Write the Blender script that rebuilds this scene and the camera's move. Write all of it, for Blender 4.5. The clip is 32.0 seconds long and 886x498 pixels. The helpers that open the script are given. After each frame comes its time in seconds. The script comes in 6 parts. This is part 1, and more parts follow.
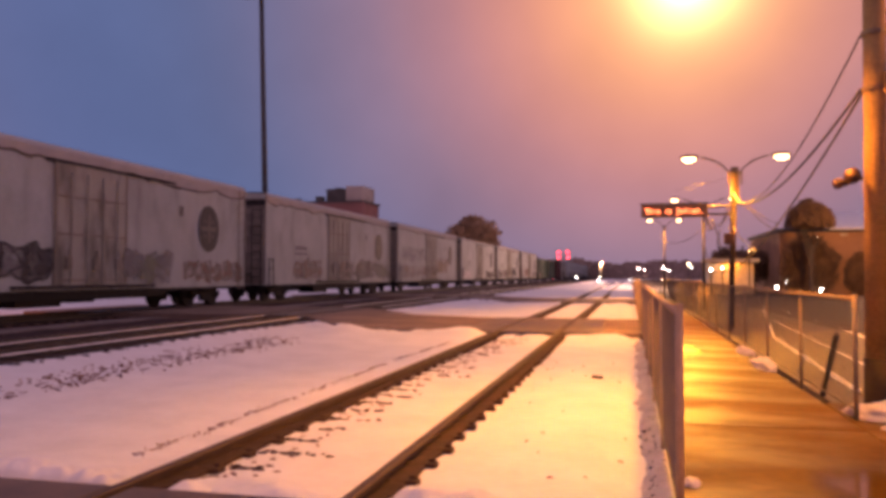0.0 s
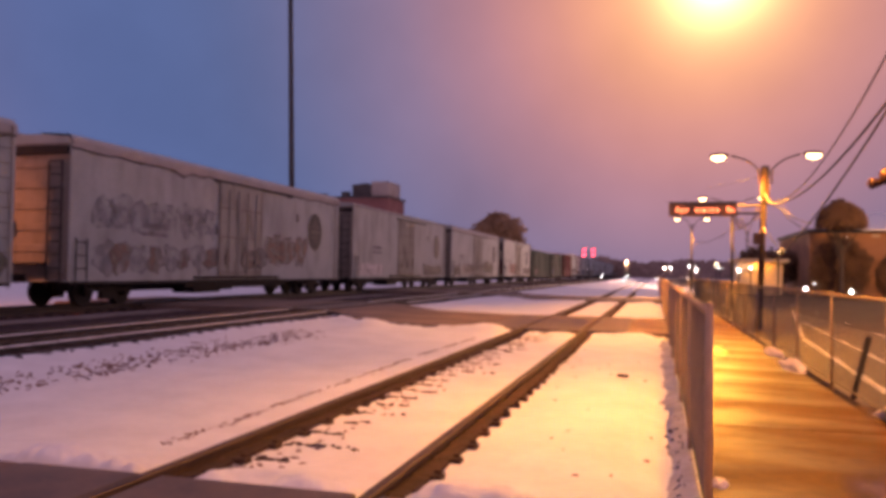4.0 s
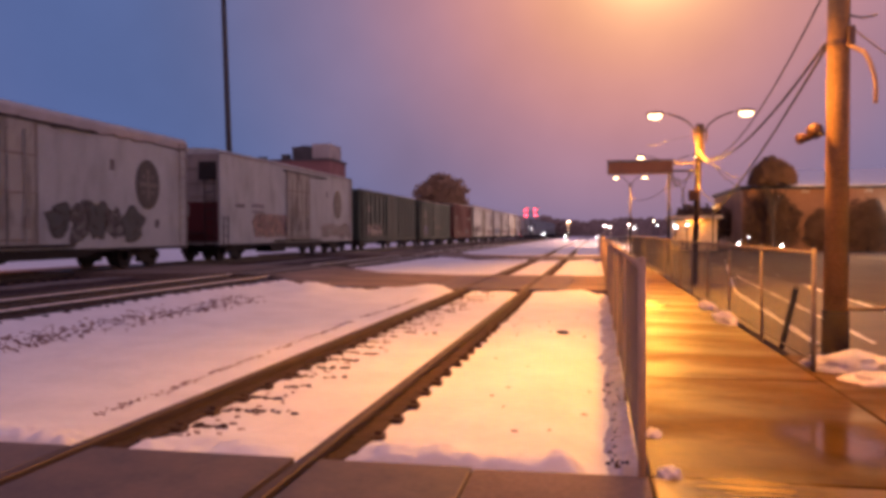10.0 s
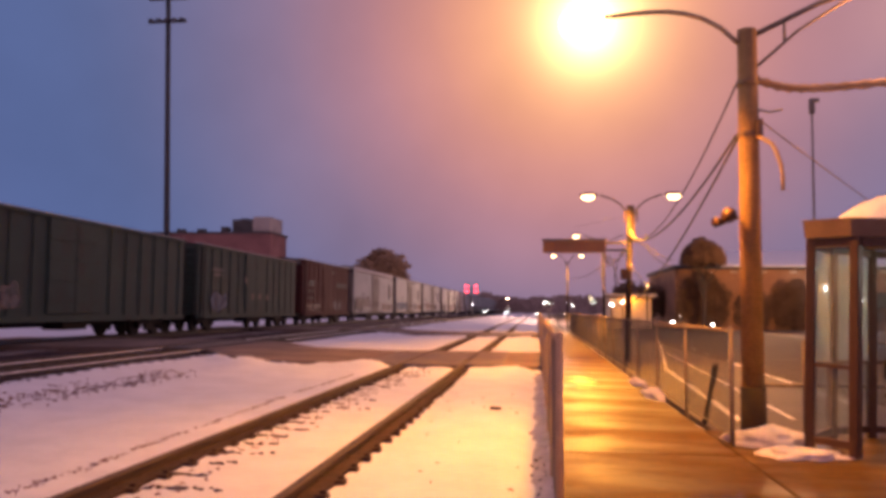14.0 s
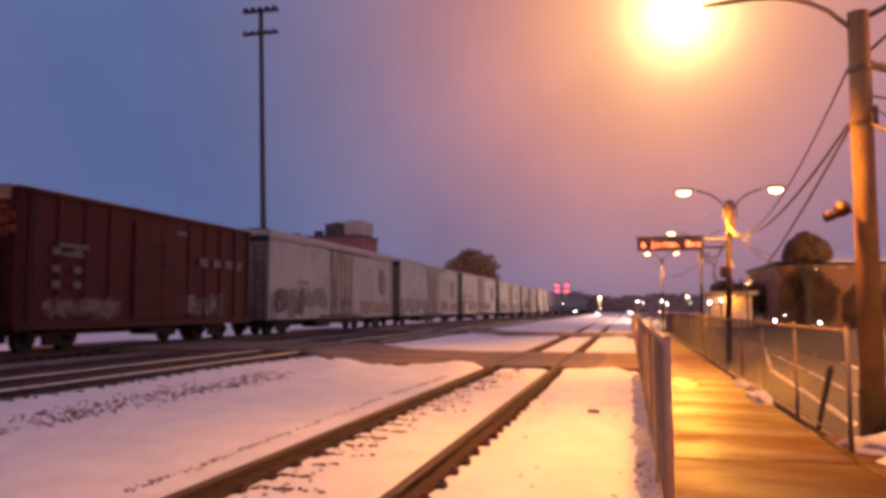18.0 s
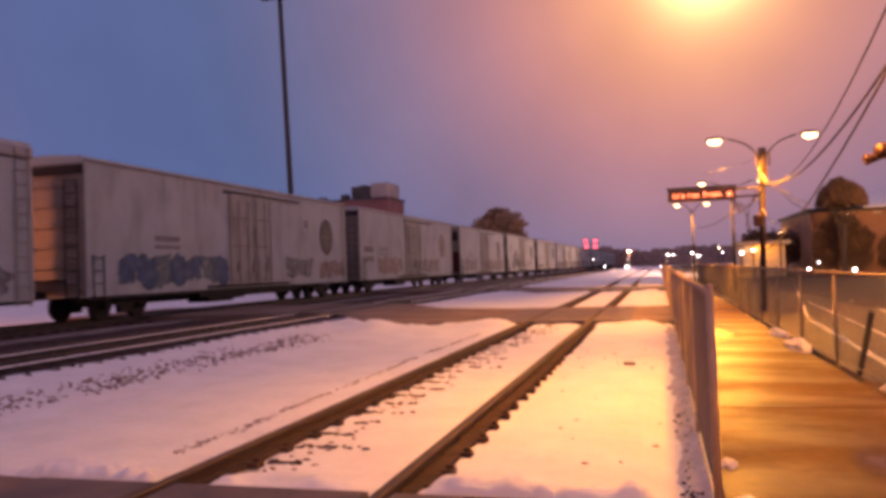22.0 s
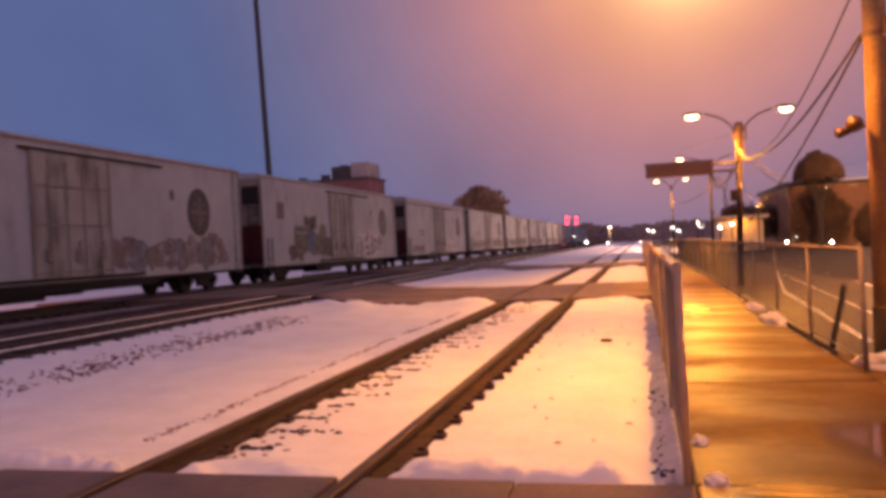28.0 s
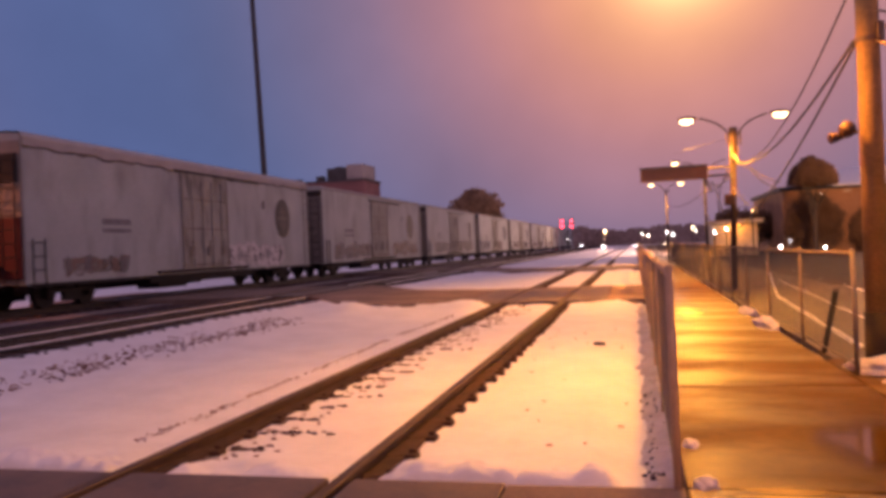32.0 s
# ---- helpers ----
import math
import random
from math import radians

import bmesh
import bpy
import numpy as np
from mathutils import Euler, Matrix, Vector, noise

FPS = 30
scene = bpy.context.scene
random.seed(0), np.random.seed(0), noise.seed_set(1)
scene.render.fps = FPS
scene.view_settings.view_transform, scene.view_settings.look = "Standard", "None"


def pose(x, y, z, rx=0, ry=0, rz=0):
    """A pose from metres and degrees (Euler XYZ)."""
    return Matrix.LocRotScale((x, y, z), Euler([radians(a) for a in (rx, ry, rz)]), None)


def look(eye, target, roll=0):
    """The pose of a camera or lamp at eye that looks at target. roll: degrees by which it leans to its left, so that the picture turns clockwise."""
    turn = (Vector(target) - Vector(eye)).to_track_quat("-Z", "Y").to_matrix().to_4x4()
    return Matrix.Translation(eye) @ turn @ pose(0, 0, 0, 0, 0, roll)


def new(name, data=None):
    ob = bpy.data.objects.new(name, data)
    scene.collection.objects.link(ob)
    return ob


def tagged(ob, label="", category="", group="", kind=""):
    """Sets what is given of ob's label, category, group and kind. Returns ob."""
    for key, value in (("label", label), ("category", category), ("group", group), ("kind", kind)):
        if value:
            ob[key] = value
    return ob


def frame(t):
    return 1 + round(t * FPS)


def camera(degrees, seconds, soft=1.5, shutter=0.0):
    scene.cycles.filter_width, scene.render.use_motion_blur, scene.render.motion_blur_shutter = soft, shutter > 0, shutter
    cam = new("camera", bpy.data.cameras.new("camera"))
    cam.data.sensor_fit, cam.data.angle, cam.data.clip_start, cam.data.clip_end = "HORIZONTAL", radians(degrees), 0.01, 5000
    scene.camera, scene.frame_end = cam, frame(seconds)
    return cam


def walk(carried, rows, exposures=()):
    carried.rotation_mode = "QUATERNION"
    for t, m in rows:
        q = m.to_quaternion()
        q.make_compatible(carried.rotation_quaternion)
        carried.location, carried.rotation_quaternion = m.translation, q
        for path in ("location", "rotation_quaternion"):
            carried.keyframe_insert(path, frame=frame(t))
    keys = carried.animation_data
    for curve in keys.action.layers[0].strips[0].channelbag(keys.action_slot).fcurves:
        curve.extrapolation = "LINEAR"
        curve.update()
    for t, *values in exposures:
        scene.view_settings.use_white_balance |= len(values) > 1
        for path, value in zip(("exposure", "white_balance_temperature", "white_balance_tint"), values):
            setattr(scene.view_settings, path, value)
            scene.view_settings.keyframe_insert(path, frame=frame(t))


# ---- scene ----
cam = camera(59.2, 32.0, soft=4.0, shutter=0.4)
PATH = [  # seconds, place, yaw, pitch, roll
    (0.0, -0.04, -0.01, 1.333, 13.5, 1.92, 0.05), (0.5, -0.048, -0.012, 1.348, 14.37, 1.89, 0.84),
    (1.0, -0.052, -0.03, 1.351, 13.71, 1.52, 0.71), (1.5, -0.042, -0.051, 1.335, 14.38, -0.23, -0.1),
    (2.0, -0.038, -0.016, 1.345, 13.27, 0.01, 0.38), (2.5, -0.169, -0.053, 1.296, 9.34, 3.46, 2.32),
    (3.0, -0.081, 0.002, 1.318, 15.15, 3.07, 0.95), (3.5, -0.079, -0.023, 1.314, 12.51, 3.3, 0.8),
    (4.0, -0.062, -0.008, 1.324, 15.31, 1.64, 0.85), (4.5, -0.074, -0.031, 1.333, 16.62, -0.1, 0.86),
    (6.5, -0.061, -0.005, 1.317, 13.63, 1.56, 2.11), (7.0, -0.021, -0.031, 1.325, 12.58, 3.34, 1.61),
    (7.5, -0.009, 0.005, 1.323, 11.77, 1.14, 0.48), (8.0, -0.011, 0.013, 1.32, 11.15, 1.66, 0.95),
    (8.5, -0.026, 0.049, 1.315, 12.89, 0.33, -0.05), (9.0, 0.006, 0.077, 1.33, 13.55, -1.15, -0.89),
    (9.5, 0.003, 0.08, 1.322, 11.52, 0.0, -0.42), (10.0, -0.026, 0.054, 1.312, 11.16, -1.14, -0.23),
    (10.5, -0.019, 0.06, 1.299, 11.46, -1.13, 0.14), (11.0, -0.048, -0.043, 1.276, 11.97, 4.03, 0.02),
    (11.5, 0.049, -0.092, 1.296, 6.98, 7.13, 1.47), (12.0, 0.09, -0.055, 1.316, 6.48, 6.64, 0.84),
    (12.5, 0.077, -0.068, 1.31, 8.96, 5.14, 0.14), (13.0, 0.064, -0.126, 1.305, 8.66, 4.95, 0.3),
    (13.5, 0.096, -0.092, 1.306, 6.62, 4.45, 0.38), (15.5, 0.047, -0.058, 1.313, 8.63, 4.42, 0.18),
    (16.0, 0.042, -0.047, 1.318, 8.85, 4.25, -0.38), (16.5, 0.042, -0.037, 1.329, 11.15, 3.26, -0.27),
    (17.0, 0.02, -0.031, 1.337, 13.17, 3.61, -0.87), (17.5, 0.005, -0.032, 1.335, 12.87, 3.03, -1.07),
    (18.0, 0.021, -0.037, 1.328, 13.41, 4.42, -0.15), (18.5, 0.013, -0.041, 1.317, 11.91, 4.85, 0.68),
    (19.0, 0.009, 0.004, 1.324, 13.13, 2.83, -0.79), (19.5, 0.038, 0.015, 1.304, 10.21, 3.31, -0.54),
    (20.0, 0.0, 0.125, 1.326, 14.11, 1.79, -2.53), (20.5, -0.031, 0.061, 1.311, 15.29, 1.26, -1.8),
    (21.0, -0.03, 0.061, 1.311, 15.47, 1.39, -2.18), (21.5, -0.021, 0.07, 1.302, 16.5, 1.01, -3.38),
    (22.0, -0.038, -0.046, 1.311, 15.46, 1.51, -2.02), (22.5, -0.028, -0.037, 1.32, 15.43, 1.45, -2.07),
    (23.0, -0.023, -0.033, 1.312, 15.44, 0.91, -1.69), (23.5, -0.024, -0.022, 1.312, 14.88, 1.57, -1.35),
    (24.0, -0.008, 0.017, 1.308, 14.91, 1.47, -1.69), (24.5, 0.015, 0.026, 1.308, 14.28, 1.88, -2.45),
    (25.0, 0.013, 0.009, 1.307, 13.63, 2.1, -3.0), (25.5, 0.024, 0.022, 1.309, 12.98, 2.05, -3.63),
    (27.5, 0.031, 0.07, 1.303, 14.34, 0.22, -2.96), (28.0, 0.034, 0.056, 1.321, 14.23, -0.1, -2.95),
    (28.5, 0.017, 0.006, 1.306, 14.95, 0.05, -2.18), (29.0, 0.036, 0.014, 1.309, 14.57, 0.34, -2.3),
    (29.5, 0.034, 0.039, 1.309, 14.39, 0.05, -2.23), (30.0, 0.041, 0.044, 1.306, 14.35, -0.03, -2.33),
    (30.5, 0.046, 0.037, 1.305, 14.68, -0.15, -2.43), (31.0, 0.049, 0.05, 1.317, 13.98, -0.2, -2.74),
    (31.5, 0.048, 0.049, 1.306, 13.66, 0.2, -2.52), (32.0, 0.049, 0.057, 1.317, 13.86, 0.06, -2.54),
]


def pose_of(row):
    t, x, y, z, yaw, pitch, roll = row
    yaw, pitch = radians(yaw), radians(pitch)
    eye = Vector((x, y, z))
    ahead = Vector((-math.sin(yaw) * math.cos(pitch), math.cos(yaw) * math.cos(pitch), math.sin(pitch)))
    return t, look(eye, eye + ahead, roll)


walk(cam, [pose_of(r) for r in PATH], exposures=[
    (0.0, 0.18, 8250, 26), (2.0, 0.17, 8250, 26), (3.0, 0.15, 7400, 23), (4.5, 0.15, 7550, 24), (8.0, 0.18, 7950, 25), (9.2, 0.11, 7450, 24), (10.0, 0.11, 7150, 22),
    (11.0, 0.05, 6450, 17), (12.0, 0.15, 7450, 23), (13.5, 0.12, 7450, 23), (15.5, 0.08, 7550, 23), (19.0, 0.10, 7600, 25), (23.0, 0.10, 7650, 26), (25.0, 0.06, 7600, 26), (32.0, 0.03, 7550, 26)])

# ---- light: dusk sky, sodium lamps ----
world = bpy.data.worlds.new("dusk")
scene.world = world
world.use_nodes = True
wt = world.node_tree
wn, wl = wt.nodes, wt.links
wn.clear()
w_out = wn.new("ShaderNodeOutputWorld")
w_bg = wn.new("ShaderNodeBackground")
w_co = wn.new("ShaderNodeTexCoord")
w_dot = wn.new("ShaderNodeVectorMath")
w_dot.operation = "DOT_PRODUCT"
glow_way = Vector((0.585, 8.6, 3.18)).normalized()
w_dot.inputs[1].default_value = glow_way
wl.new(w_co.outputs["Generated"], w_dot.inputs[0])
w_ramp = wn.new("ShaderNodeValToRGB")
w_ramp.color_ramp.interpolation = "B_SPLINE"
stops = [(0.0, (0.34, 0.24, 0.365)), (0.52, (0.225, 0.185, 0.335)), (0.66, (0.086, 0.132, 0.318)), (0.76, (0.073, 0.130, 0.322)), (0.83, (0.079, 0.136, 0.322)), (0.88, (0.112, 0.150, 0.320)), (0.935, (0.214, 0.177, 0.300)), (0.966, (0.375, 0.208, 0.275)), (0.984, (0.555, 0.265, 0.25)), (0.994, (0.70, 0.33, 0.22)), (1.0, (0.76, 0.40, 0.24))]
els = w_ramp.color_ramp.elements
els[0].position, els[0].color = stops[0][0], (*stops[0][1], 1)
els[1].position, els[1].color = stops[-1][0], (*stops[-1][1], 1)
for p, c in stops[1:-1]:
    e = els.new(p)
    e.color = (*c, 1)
# the lamp's wide glow is painted into the sky colours, a little beside it
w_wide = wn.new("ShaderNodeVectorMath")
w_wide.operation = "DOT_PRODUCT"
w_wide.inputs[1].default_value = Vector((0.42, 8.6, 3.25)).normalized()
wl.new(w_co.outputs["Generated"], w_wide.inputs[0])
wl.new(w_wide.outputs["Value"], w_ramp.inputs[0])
# thin uneven cloud
w_noise = wn.new("ShaderNodeTexNoise")
w_noise.inputs["Scale"].default_value = 5.0
w_noise.inputs["Detail"].default_value = 8.0
wl.new(w_co.outputs["Generated"], w_noise.inputs["Vector"])
w_map = wn.new("ShaderNodeMapRange")
w_map.inputs[3].default_value, w_map.inputs[4].default_value = 0.80, 1.20
wl.new(w_noise.outputs["Fac"], w_map.inputs[0])
# the lamps' glow painted into the sky: tight bright core and wider skirts
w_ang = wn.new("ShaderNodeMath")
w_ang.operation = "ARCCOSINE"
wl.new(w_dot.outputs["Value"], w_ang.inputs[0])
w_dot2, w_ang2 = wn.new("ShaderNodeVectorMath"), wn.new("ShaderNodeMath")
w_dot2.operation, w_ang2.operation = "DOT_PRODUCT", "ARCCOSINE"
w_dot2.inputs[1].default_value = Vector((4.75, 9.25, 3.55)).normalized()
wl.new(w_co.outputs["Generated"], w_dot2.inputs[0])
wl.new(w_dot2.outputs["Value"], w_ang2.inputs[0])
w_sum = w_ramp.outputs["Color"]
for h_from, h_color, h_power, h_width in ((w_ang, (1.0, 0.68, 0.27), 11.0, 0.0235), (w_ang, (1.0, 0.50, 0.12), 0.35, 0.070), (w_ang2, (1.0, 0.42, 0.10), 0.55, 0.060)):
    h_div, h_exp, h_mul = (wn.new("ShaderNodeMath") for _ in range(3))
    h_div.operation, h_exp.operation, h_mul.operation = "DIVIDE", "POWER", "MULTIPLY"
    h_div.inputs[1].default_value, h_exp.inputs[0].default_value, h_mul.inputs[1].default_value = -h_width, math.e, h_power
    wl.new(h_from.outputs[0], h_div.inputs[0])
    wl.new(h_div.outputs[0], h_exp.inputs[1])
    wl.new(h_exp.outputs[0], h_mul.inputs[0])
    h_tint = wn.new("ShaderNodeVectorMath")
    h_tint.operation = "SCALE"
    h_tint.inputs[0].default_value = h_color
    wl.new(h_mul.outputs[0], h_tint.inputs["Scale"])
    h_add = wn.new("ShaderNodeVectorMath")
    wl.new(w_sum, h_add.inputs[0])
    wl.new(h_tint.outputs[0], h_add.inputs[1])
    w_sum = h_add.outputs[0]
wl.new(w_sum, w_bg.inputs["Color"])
w_mul = wn.new("ShaderNodeMath")
w_mul.operation = "MULTIPLY"
w_mul.inputs[1].default_value = 1.0
wl.new(w_map.outputs[0], w_mul.inputs[0])
wl.new(w_mul.outputs[0], w_bg.inputs["Strength"])
wl.new(w_bg.outputs[0], w_out.inputs[0])

SODIUM = (1.0, 0.395, 0.05)


def lamp(name, at, watts, size, color=SODIUM, cone=0):
    """A lamp; with a cone it is a hooded head that throws its light down."""
    data = bpy.data.lights.new(name, "SPOT" if cone else "POINT")
    if cone:
        data.spot_size, data.spot_blend = radians(cone), 0.45
    data.shadow_soft_size, data.energy, data.color = size / 2, watts, color
    ob = new(name, data)
    ob.location = at
    return ob


lamp("platform_lamp_light", (0.63, 8.6, 4.28), 1580, 0.4, cone=137).data.spot_blend = 0.72
lamp("roadside_lamp_light", (4.75, 9.25, 4.85), 230, 0.4, (1.0, 0.36, 0.05))
# fill light added to brighten house and yard, with no lamp built there
lamp("yard_lamp_light", (14.5, 50.0, 5.0), 2300, 0.5, (1.0, 0.50, 0.20))
lamp("street_lamp_light", (-22.5, 13.5, 6.2), 2600, 0.5, (1.0, 0.29, 0.09), cone=168)
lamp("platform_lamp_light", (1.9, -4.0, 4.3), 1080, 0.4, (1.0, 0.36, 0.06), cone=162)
for fx, fy in ((3.5, 90.0), (1.2, 110.0), (-5.4, 150.0)):
    lamp("distant_lamp_light", (fx, fy - 0.6, 3.2), 4500, 0.4, (1.0, 0.58, 0.42))
for ly, lx, rx, lw, rw in ((22.0, 1.54, 3.84, 4200, 1100), (34.5, 1.83, 4.13, 2300, 500), (47.0, 1.10, 2.70, 2300, 500)):
    lamp("platform_lamp_light", (lx, ly - 0.05, 4.22), lw, 0.4, cone=140 if ly > 30 else 164)
    lamp("platform_lamp_light", (rx, ly - 0.05, 4.22), rw, 0.4, cone=140 if ly > 30 else 164)


# ---- materials ----
def mat(name, base, rough=0.7, metal=0.0, vary=0.25, scale=3.0, fine=40.0, bump=0.2, tint=None, spec=0.5, island=0.0):
    """Base colour varied at two scales, with fine relief."""
    m = bpy.data.materials.new(name)
    m.use_nodes = True
    nt = m.node_tree
    n, l = nt.nodes, nt.links
    b = n["Principled BSDF"]
    b.inputs["Roughness"].default_value, b.inputs["Metallic"].default_value = rough, metal
    b.inputs["Specular IOR Level"].default_value = spec
    co = n.new("ShaderNodeTexCoord")
    big = n.new("ShaderNodeTexNoise")
    big.inputs["Scale"].default_value, big.inputs["Detail"].default_value = scale, 6
    small = n.new("ShaderNodeTexNoise")
    small.inputs["Scale"].default_value, small.inputs["Detail"].default_value = fine, 4
    l.new(co.outputs["Object"], big.inputs["Vector"])
    l.new(co.outputs["Object"], small.inputs["Vector"])
    ramp = n.new("ShaderNodeValToRGB")
    lo = tuple(max(0, c * (1 - vary)) for c in base)
    hi = tint or tuple(min(1, c * (1 + vary)) for c in base)
    ramp.color_ramp.elements[0].position, ramp.color_ramp.elements[0].color = 0.3, (*lo, 1)
    ramp.color_ramp.elements[1].position, ramp.color_ramp.elements[1].color = 0.7, (*hi, 1)
    mixf = n.new("ShaderNodeMath")
    mixf.operation = "MULTIPLY_ADD"
    mixf.inputs[1].default_value = 0.35
    l.new(small.outputs["Fac"], mixf.inputs[0])
    sc = n.new("ShaderNodeMath")
    sc.operation = "MULTIPLY"
    sc.inputs[1].default_value = 0.65
    l.new(big.outputs["Fac"], sc.inputs[0])
    l.new(sc.outputs[0], mixf.inputs[2])
    l.new(mixf.outputs[0], ramp.inputs[0])
    col = ramp.outputs["Color"]
    if island:
        oi = n.new("ShaderNodeObjectInfo")
        hsv = n.new("ShaderNodeHueSaturation")
        mr = n.new("ShaderNodeMapRange")
        mr.inputs[3].default_value, mr.inputs[4].default_value = 1 - island, 1 + island
        l.new(oi.outputs["Random"], mr.inputs[0])
        l.new(mr.outputs[0], hsv.inputs["Value"])
        l.new(col, hsv.inputs["Color"])
        col = hsv.outputs["Color"]
    l.new(col, b.inputs["Base Color"])
    if bump:
        bp = n.new("ShaderNodeBump")
        bp.inputs["Strength"].default_value, bp.inputs["Distance"].default_value = bump, 0.02
        l.new(mixf.outputs[0], bp.inputs["Height"])
        l.new(bp.outputs[0], b.inputs["Normal"])
    return m


def glow(name, color, power):
    m = bpy.data.materials.new(name)
    m.use_nodes = True
    b = m.node_tree.nodes["Principled BSDF"]
    b.inputs["Base Color"].default_value = (*color, 1)
    b.inputs["Emission Color"].default_value, b.inputs["Emission Strength"].default_value = (*color, 1), power
    return m


M_SNOW = mat("snow", (0.79, 0.79, 0.81), 0.85, vary=0.10, scale=1.6, fine=12, bump=0.8)
M_DIRTYSNOW = mat("dirty_snow", (0.21, 0.18, 0.185), 0.9, vary=0.45, scale=1.5, fine=12, bump=0.6)
M_FENCESHADE = mat("fence_shade_snow", (0.46, 0.44, 0.50), 0.9, vary=0.3, scale=4, fine=25, bump=0.6)
M_CLOD = mat("snow_clods", (0.78, 0.78, 0.80), 0.9, vary=0.12, scale=5, fine=30, bump=0.6)
M_HEAP = mat("shovelled_snow", (0.60, 0.55, 0.58), 0.9, vary=0.25, scale=4, fine=20, bump=0.8)
M_BALLAST = mat("ballast", (0.066, 0.046, 0.052), 0.95, vary=0.55, scale=2.5, fine=18, bump=1.0, spec=0.1)
M_STONE = mat("ballast_stone", (0.20, 0.115, 0.095), 0.85, vary=0.4, scale=8, fine=40)
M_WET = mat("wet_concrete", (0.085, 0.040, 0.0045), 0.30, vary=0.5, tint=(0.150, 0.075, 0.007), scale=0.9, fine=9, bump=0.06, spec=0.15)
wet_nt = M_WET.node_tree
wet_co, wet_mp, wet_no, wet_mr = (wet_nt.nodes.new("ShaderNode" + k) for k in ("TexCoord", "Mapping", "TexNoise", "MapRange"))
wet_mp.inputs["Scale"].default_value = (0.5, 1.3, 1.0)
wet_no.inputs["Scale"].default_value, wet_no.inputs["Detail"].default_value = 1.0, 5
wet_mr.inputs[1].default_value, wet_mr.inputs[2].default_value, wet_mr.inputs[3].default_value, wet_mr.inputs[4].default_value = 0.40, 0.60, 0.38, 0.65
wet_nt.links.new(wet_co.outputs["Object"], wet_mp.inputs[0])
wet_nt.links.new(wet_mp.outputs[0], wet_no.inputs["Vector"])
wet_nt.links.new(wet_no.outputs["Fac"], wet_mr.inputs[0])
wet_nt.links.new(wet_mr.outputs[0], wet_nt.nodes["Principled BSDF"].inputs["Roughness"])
# gold lamp reflection on the wet platform end is put into this colour
M_APRONSHINE = mat("lamplit_wet_concrete", (0.24, 0.135, 0.012), 0.32, vary=0.4, scale=1.4, fine=9, bump=0.1, spec=0.5)
M_PANEL = mat("rubber_panel", (0.095, 0.074, 0.068), 0.55, vary=0.4, scale=2.6, tint=(0.17, 0.115, 0.08), fine=25, bump=0.25)
M_ASPHALT = mat("asphalt", (0.20, 0.148, 0.125), 0.8, vary=0.45, scale=0.8, fine=30, bump=0.4, spec=0.2)
M_ROAD = mat("wet_road", (0.042, 0.031, 0.026), 0.75, vary=0.45, scale=0.8, fine=30, bump=0.4, spec=0.3)
M_RAIL = mat("rail_steel", (0.072, 0.044, 0.029), 0.6, metal=0.2, vary=0.35, scale=3, fine=60)
M_MAINRAIL = mat("main_rail_steel", (0.040, 0.030, 0.027), 0.6, metal=0.2, vary=0.35, scale=3, fine=60)
M_HEAD = mat("rail_head", (0.13, 0.095, 0.07), 0.5, metal=0.6, vary=0.2, scale=2, fine=60, bump=0.05)
M_TIE = mat("timber_tie", (0.085, 0.057, 0.050), 0.85, vary=0.4, scale=4, fine=50, island=0.2)
M_WOOD = mat("pole_wood", (0.28, 0.155, 0.07), 0.85, vary=0.4, scale=2.2, fine=26, bump=0.6)
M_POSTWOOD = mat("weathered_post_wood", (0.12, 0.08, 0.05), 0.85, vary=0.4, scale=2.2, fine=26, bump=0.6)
M_DARKWOOD = mat("creosoted_wood", (0.035, 0.020, 0.014), 0.9, vary=0.4, scale=3, fine=40, bump=0.5)
M_GALV = mat("galvanised_steel", (0.13, 0.11, 0.09), 0.6, metal=0.35, vary=0.25, scale=6, fine=60, bump=0.1)
M_GALVPALE = mat("pale_galvanised_steel", (0.48, 0.34, 0.24), 0.55, metal=0.15, vary=0.25, scale=6, fine=60, bump=0.1)
M_GALVMID = mat("dull_galvanised_steel", (0.23, 0.18, 0.145), 0.6, metal=0.25, vary=0.25, scale=6, fine=60, bump=0.1)
M_DARKSTEEL = mat("dark_steel", (0.06, 0.06, 0.065), 0.55, metal=0.4, vary=0.3, scale=5, fine=50)
# black cables made brown; the haze over them is put into this colour
M_CABLE = mat("cable", (0.10, 0.072, 0.058), 0.6, vary=0.2, bump=0)
M_BROWNFRAME = mat("brown_frame", (0.095, 0.045, 0.026), 0.45, metal=0.3, vary=0.2, scale=6)
# lamp light on the display housing is put into its orange base colour
M_HOUSING = mat("painted_lit_housing", (0.30, 0.17, 0.09), 0.5, vary=0.25, scale=5, fine=30, bump=0.1)
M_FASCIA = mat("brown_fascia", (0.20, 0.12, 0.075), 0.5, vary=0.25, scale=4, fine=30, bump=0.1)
M_BRICK = mat("red_brick", (0.25, 0.115, 0.105), 0.9, vary=0.3, scale=0.5, fine=6)
M_RENDERED = mat("pale_render", (0.40, 0.35, 0.32), 0.85, vary=0.2, scale=0.5, fine=6)
M_ROOF = mat("roof_felt", (0.08, 0.075, 0.075), 0.9, vary=0.3, scale=0.8)
M_BARK = mat("bark", (0.07, 0.055, 0.045), 0.9, vary=0.35, scale=3, fine=30, bump=0.6)
M_LEAF = mat("dry_foliage", (0.17, 0.10, 0.058), 0.8, vary=0.5, scale=1.0, fine=8, bump=0)
M_TWIG = mat("pale_dry_twigs", (0.32, 0.20, 0.12), 0.8, vary=0.45, scale=1.0, fine=8, bump=0)
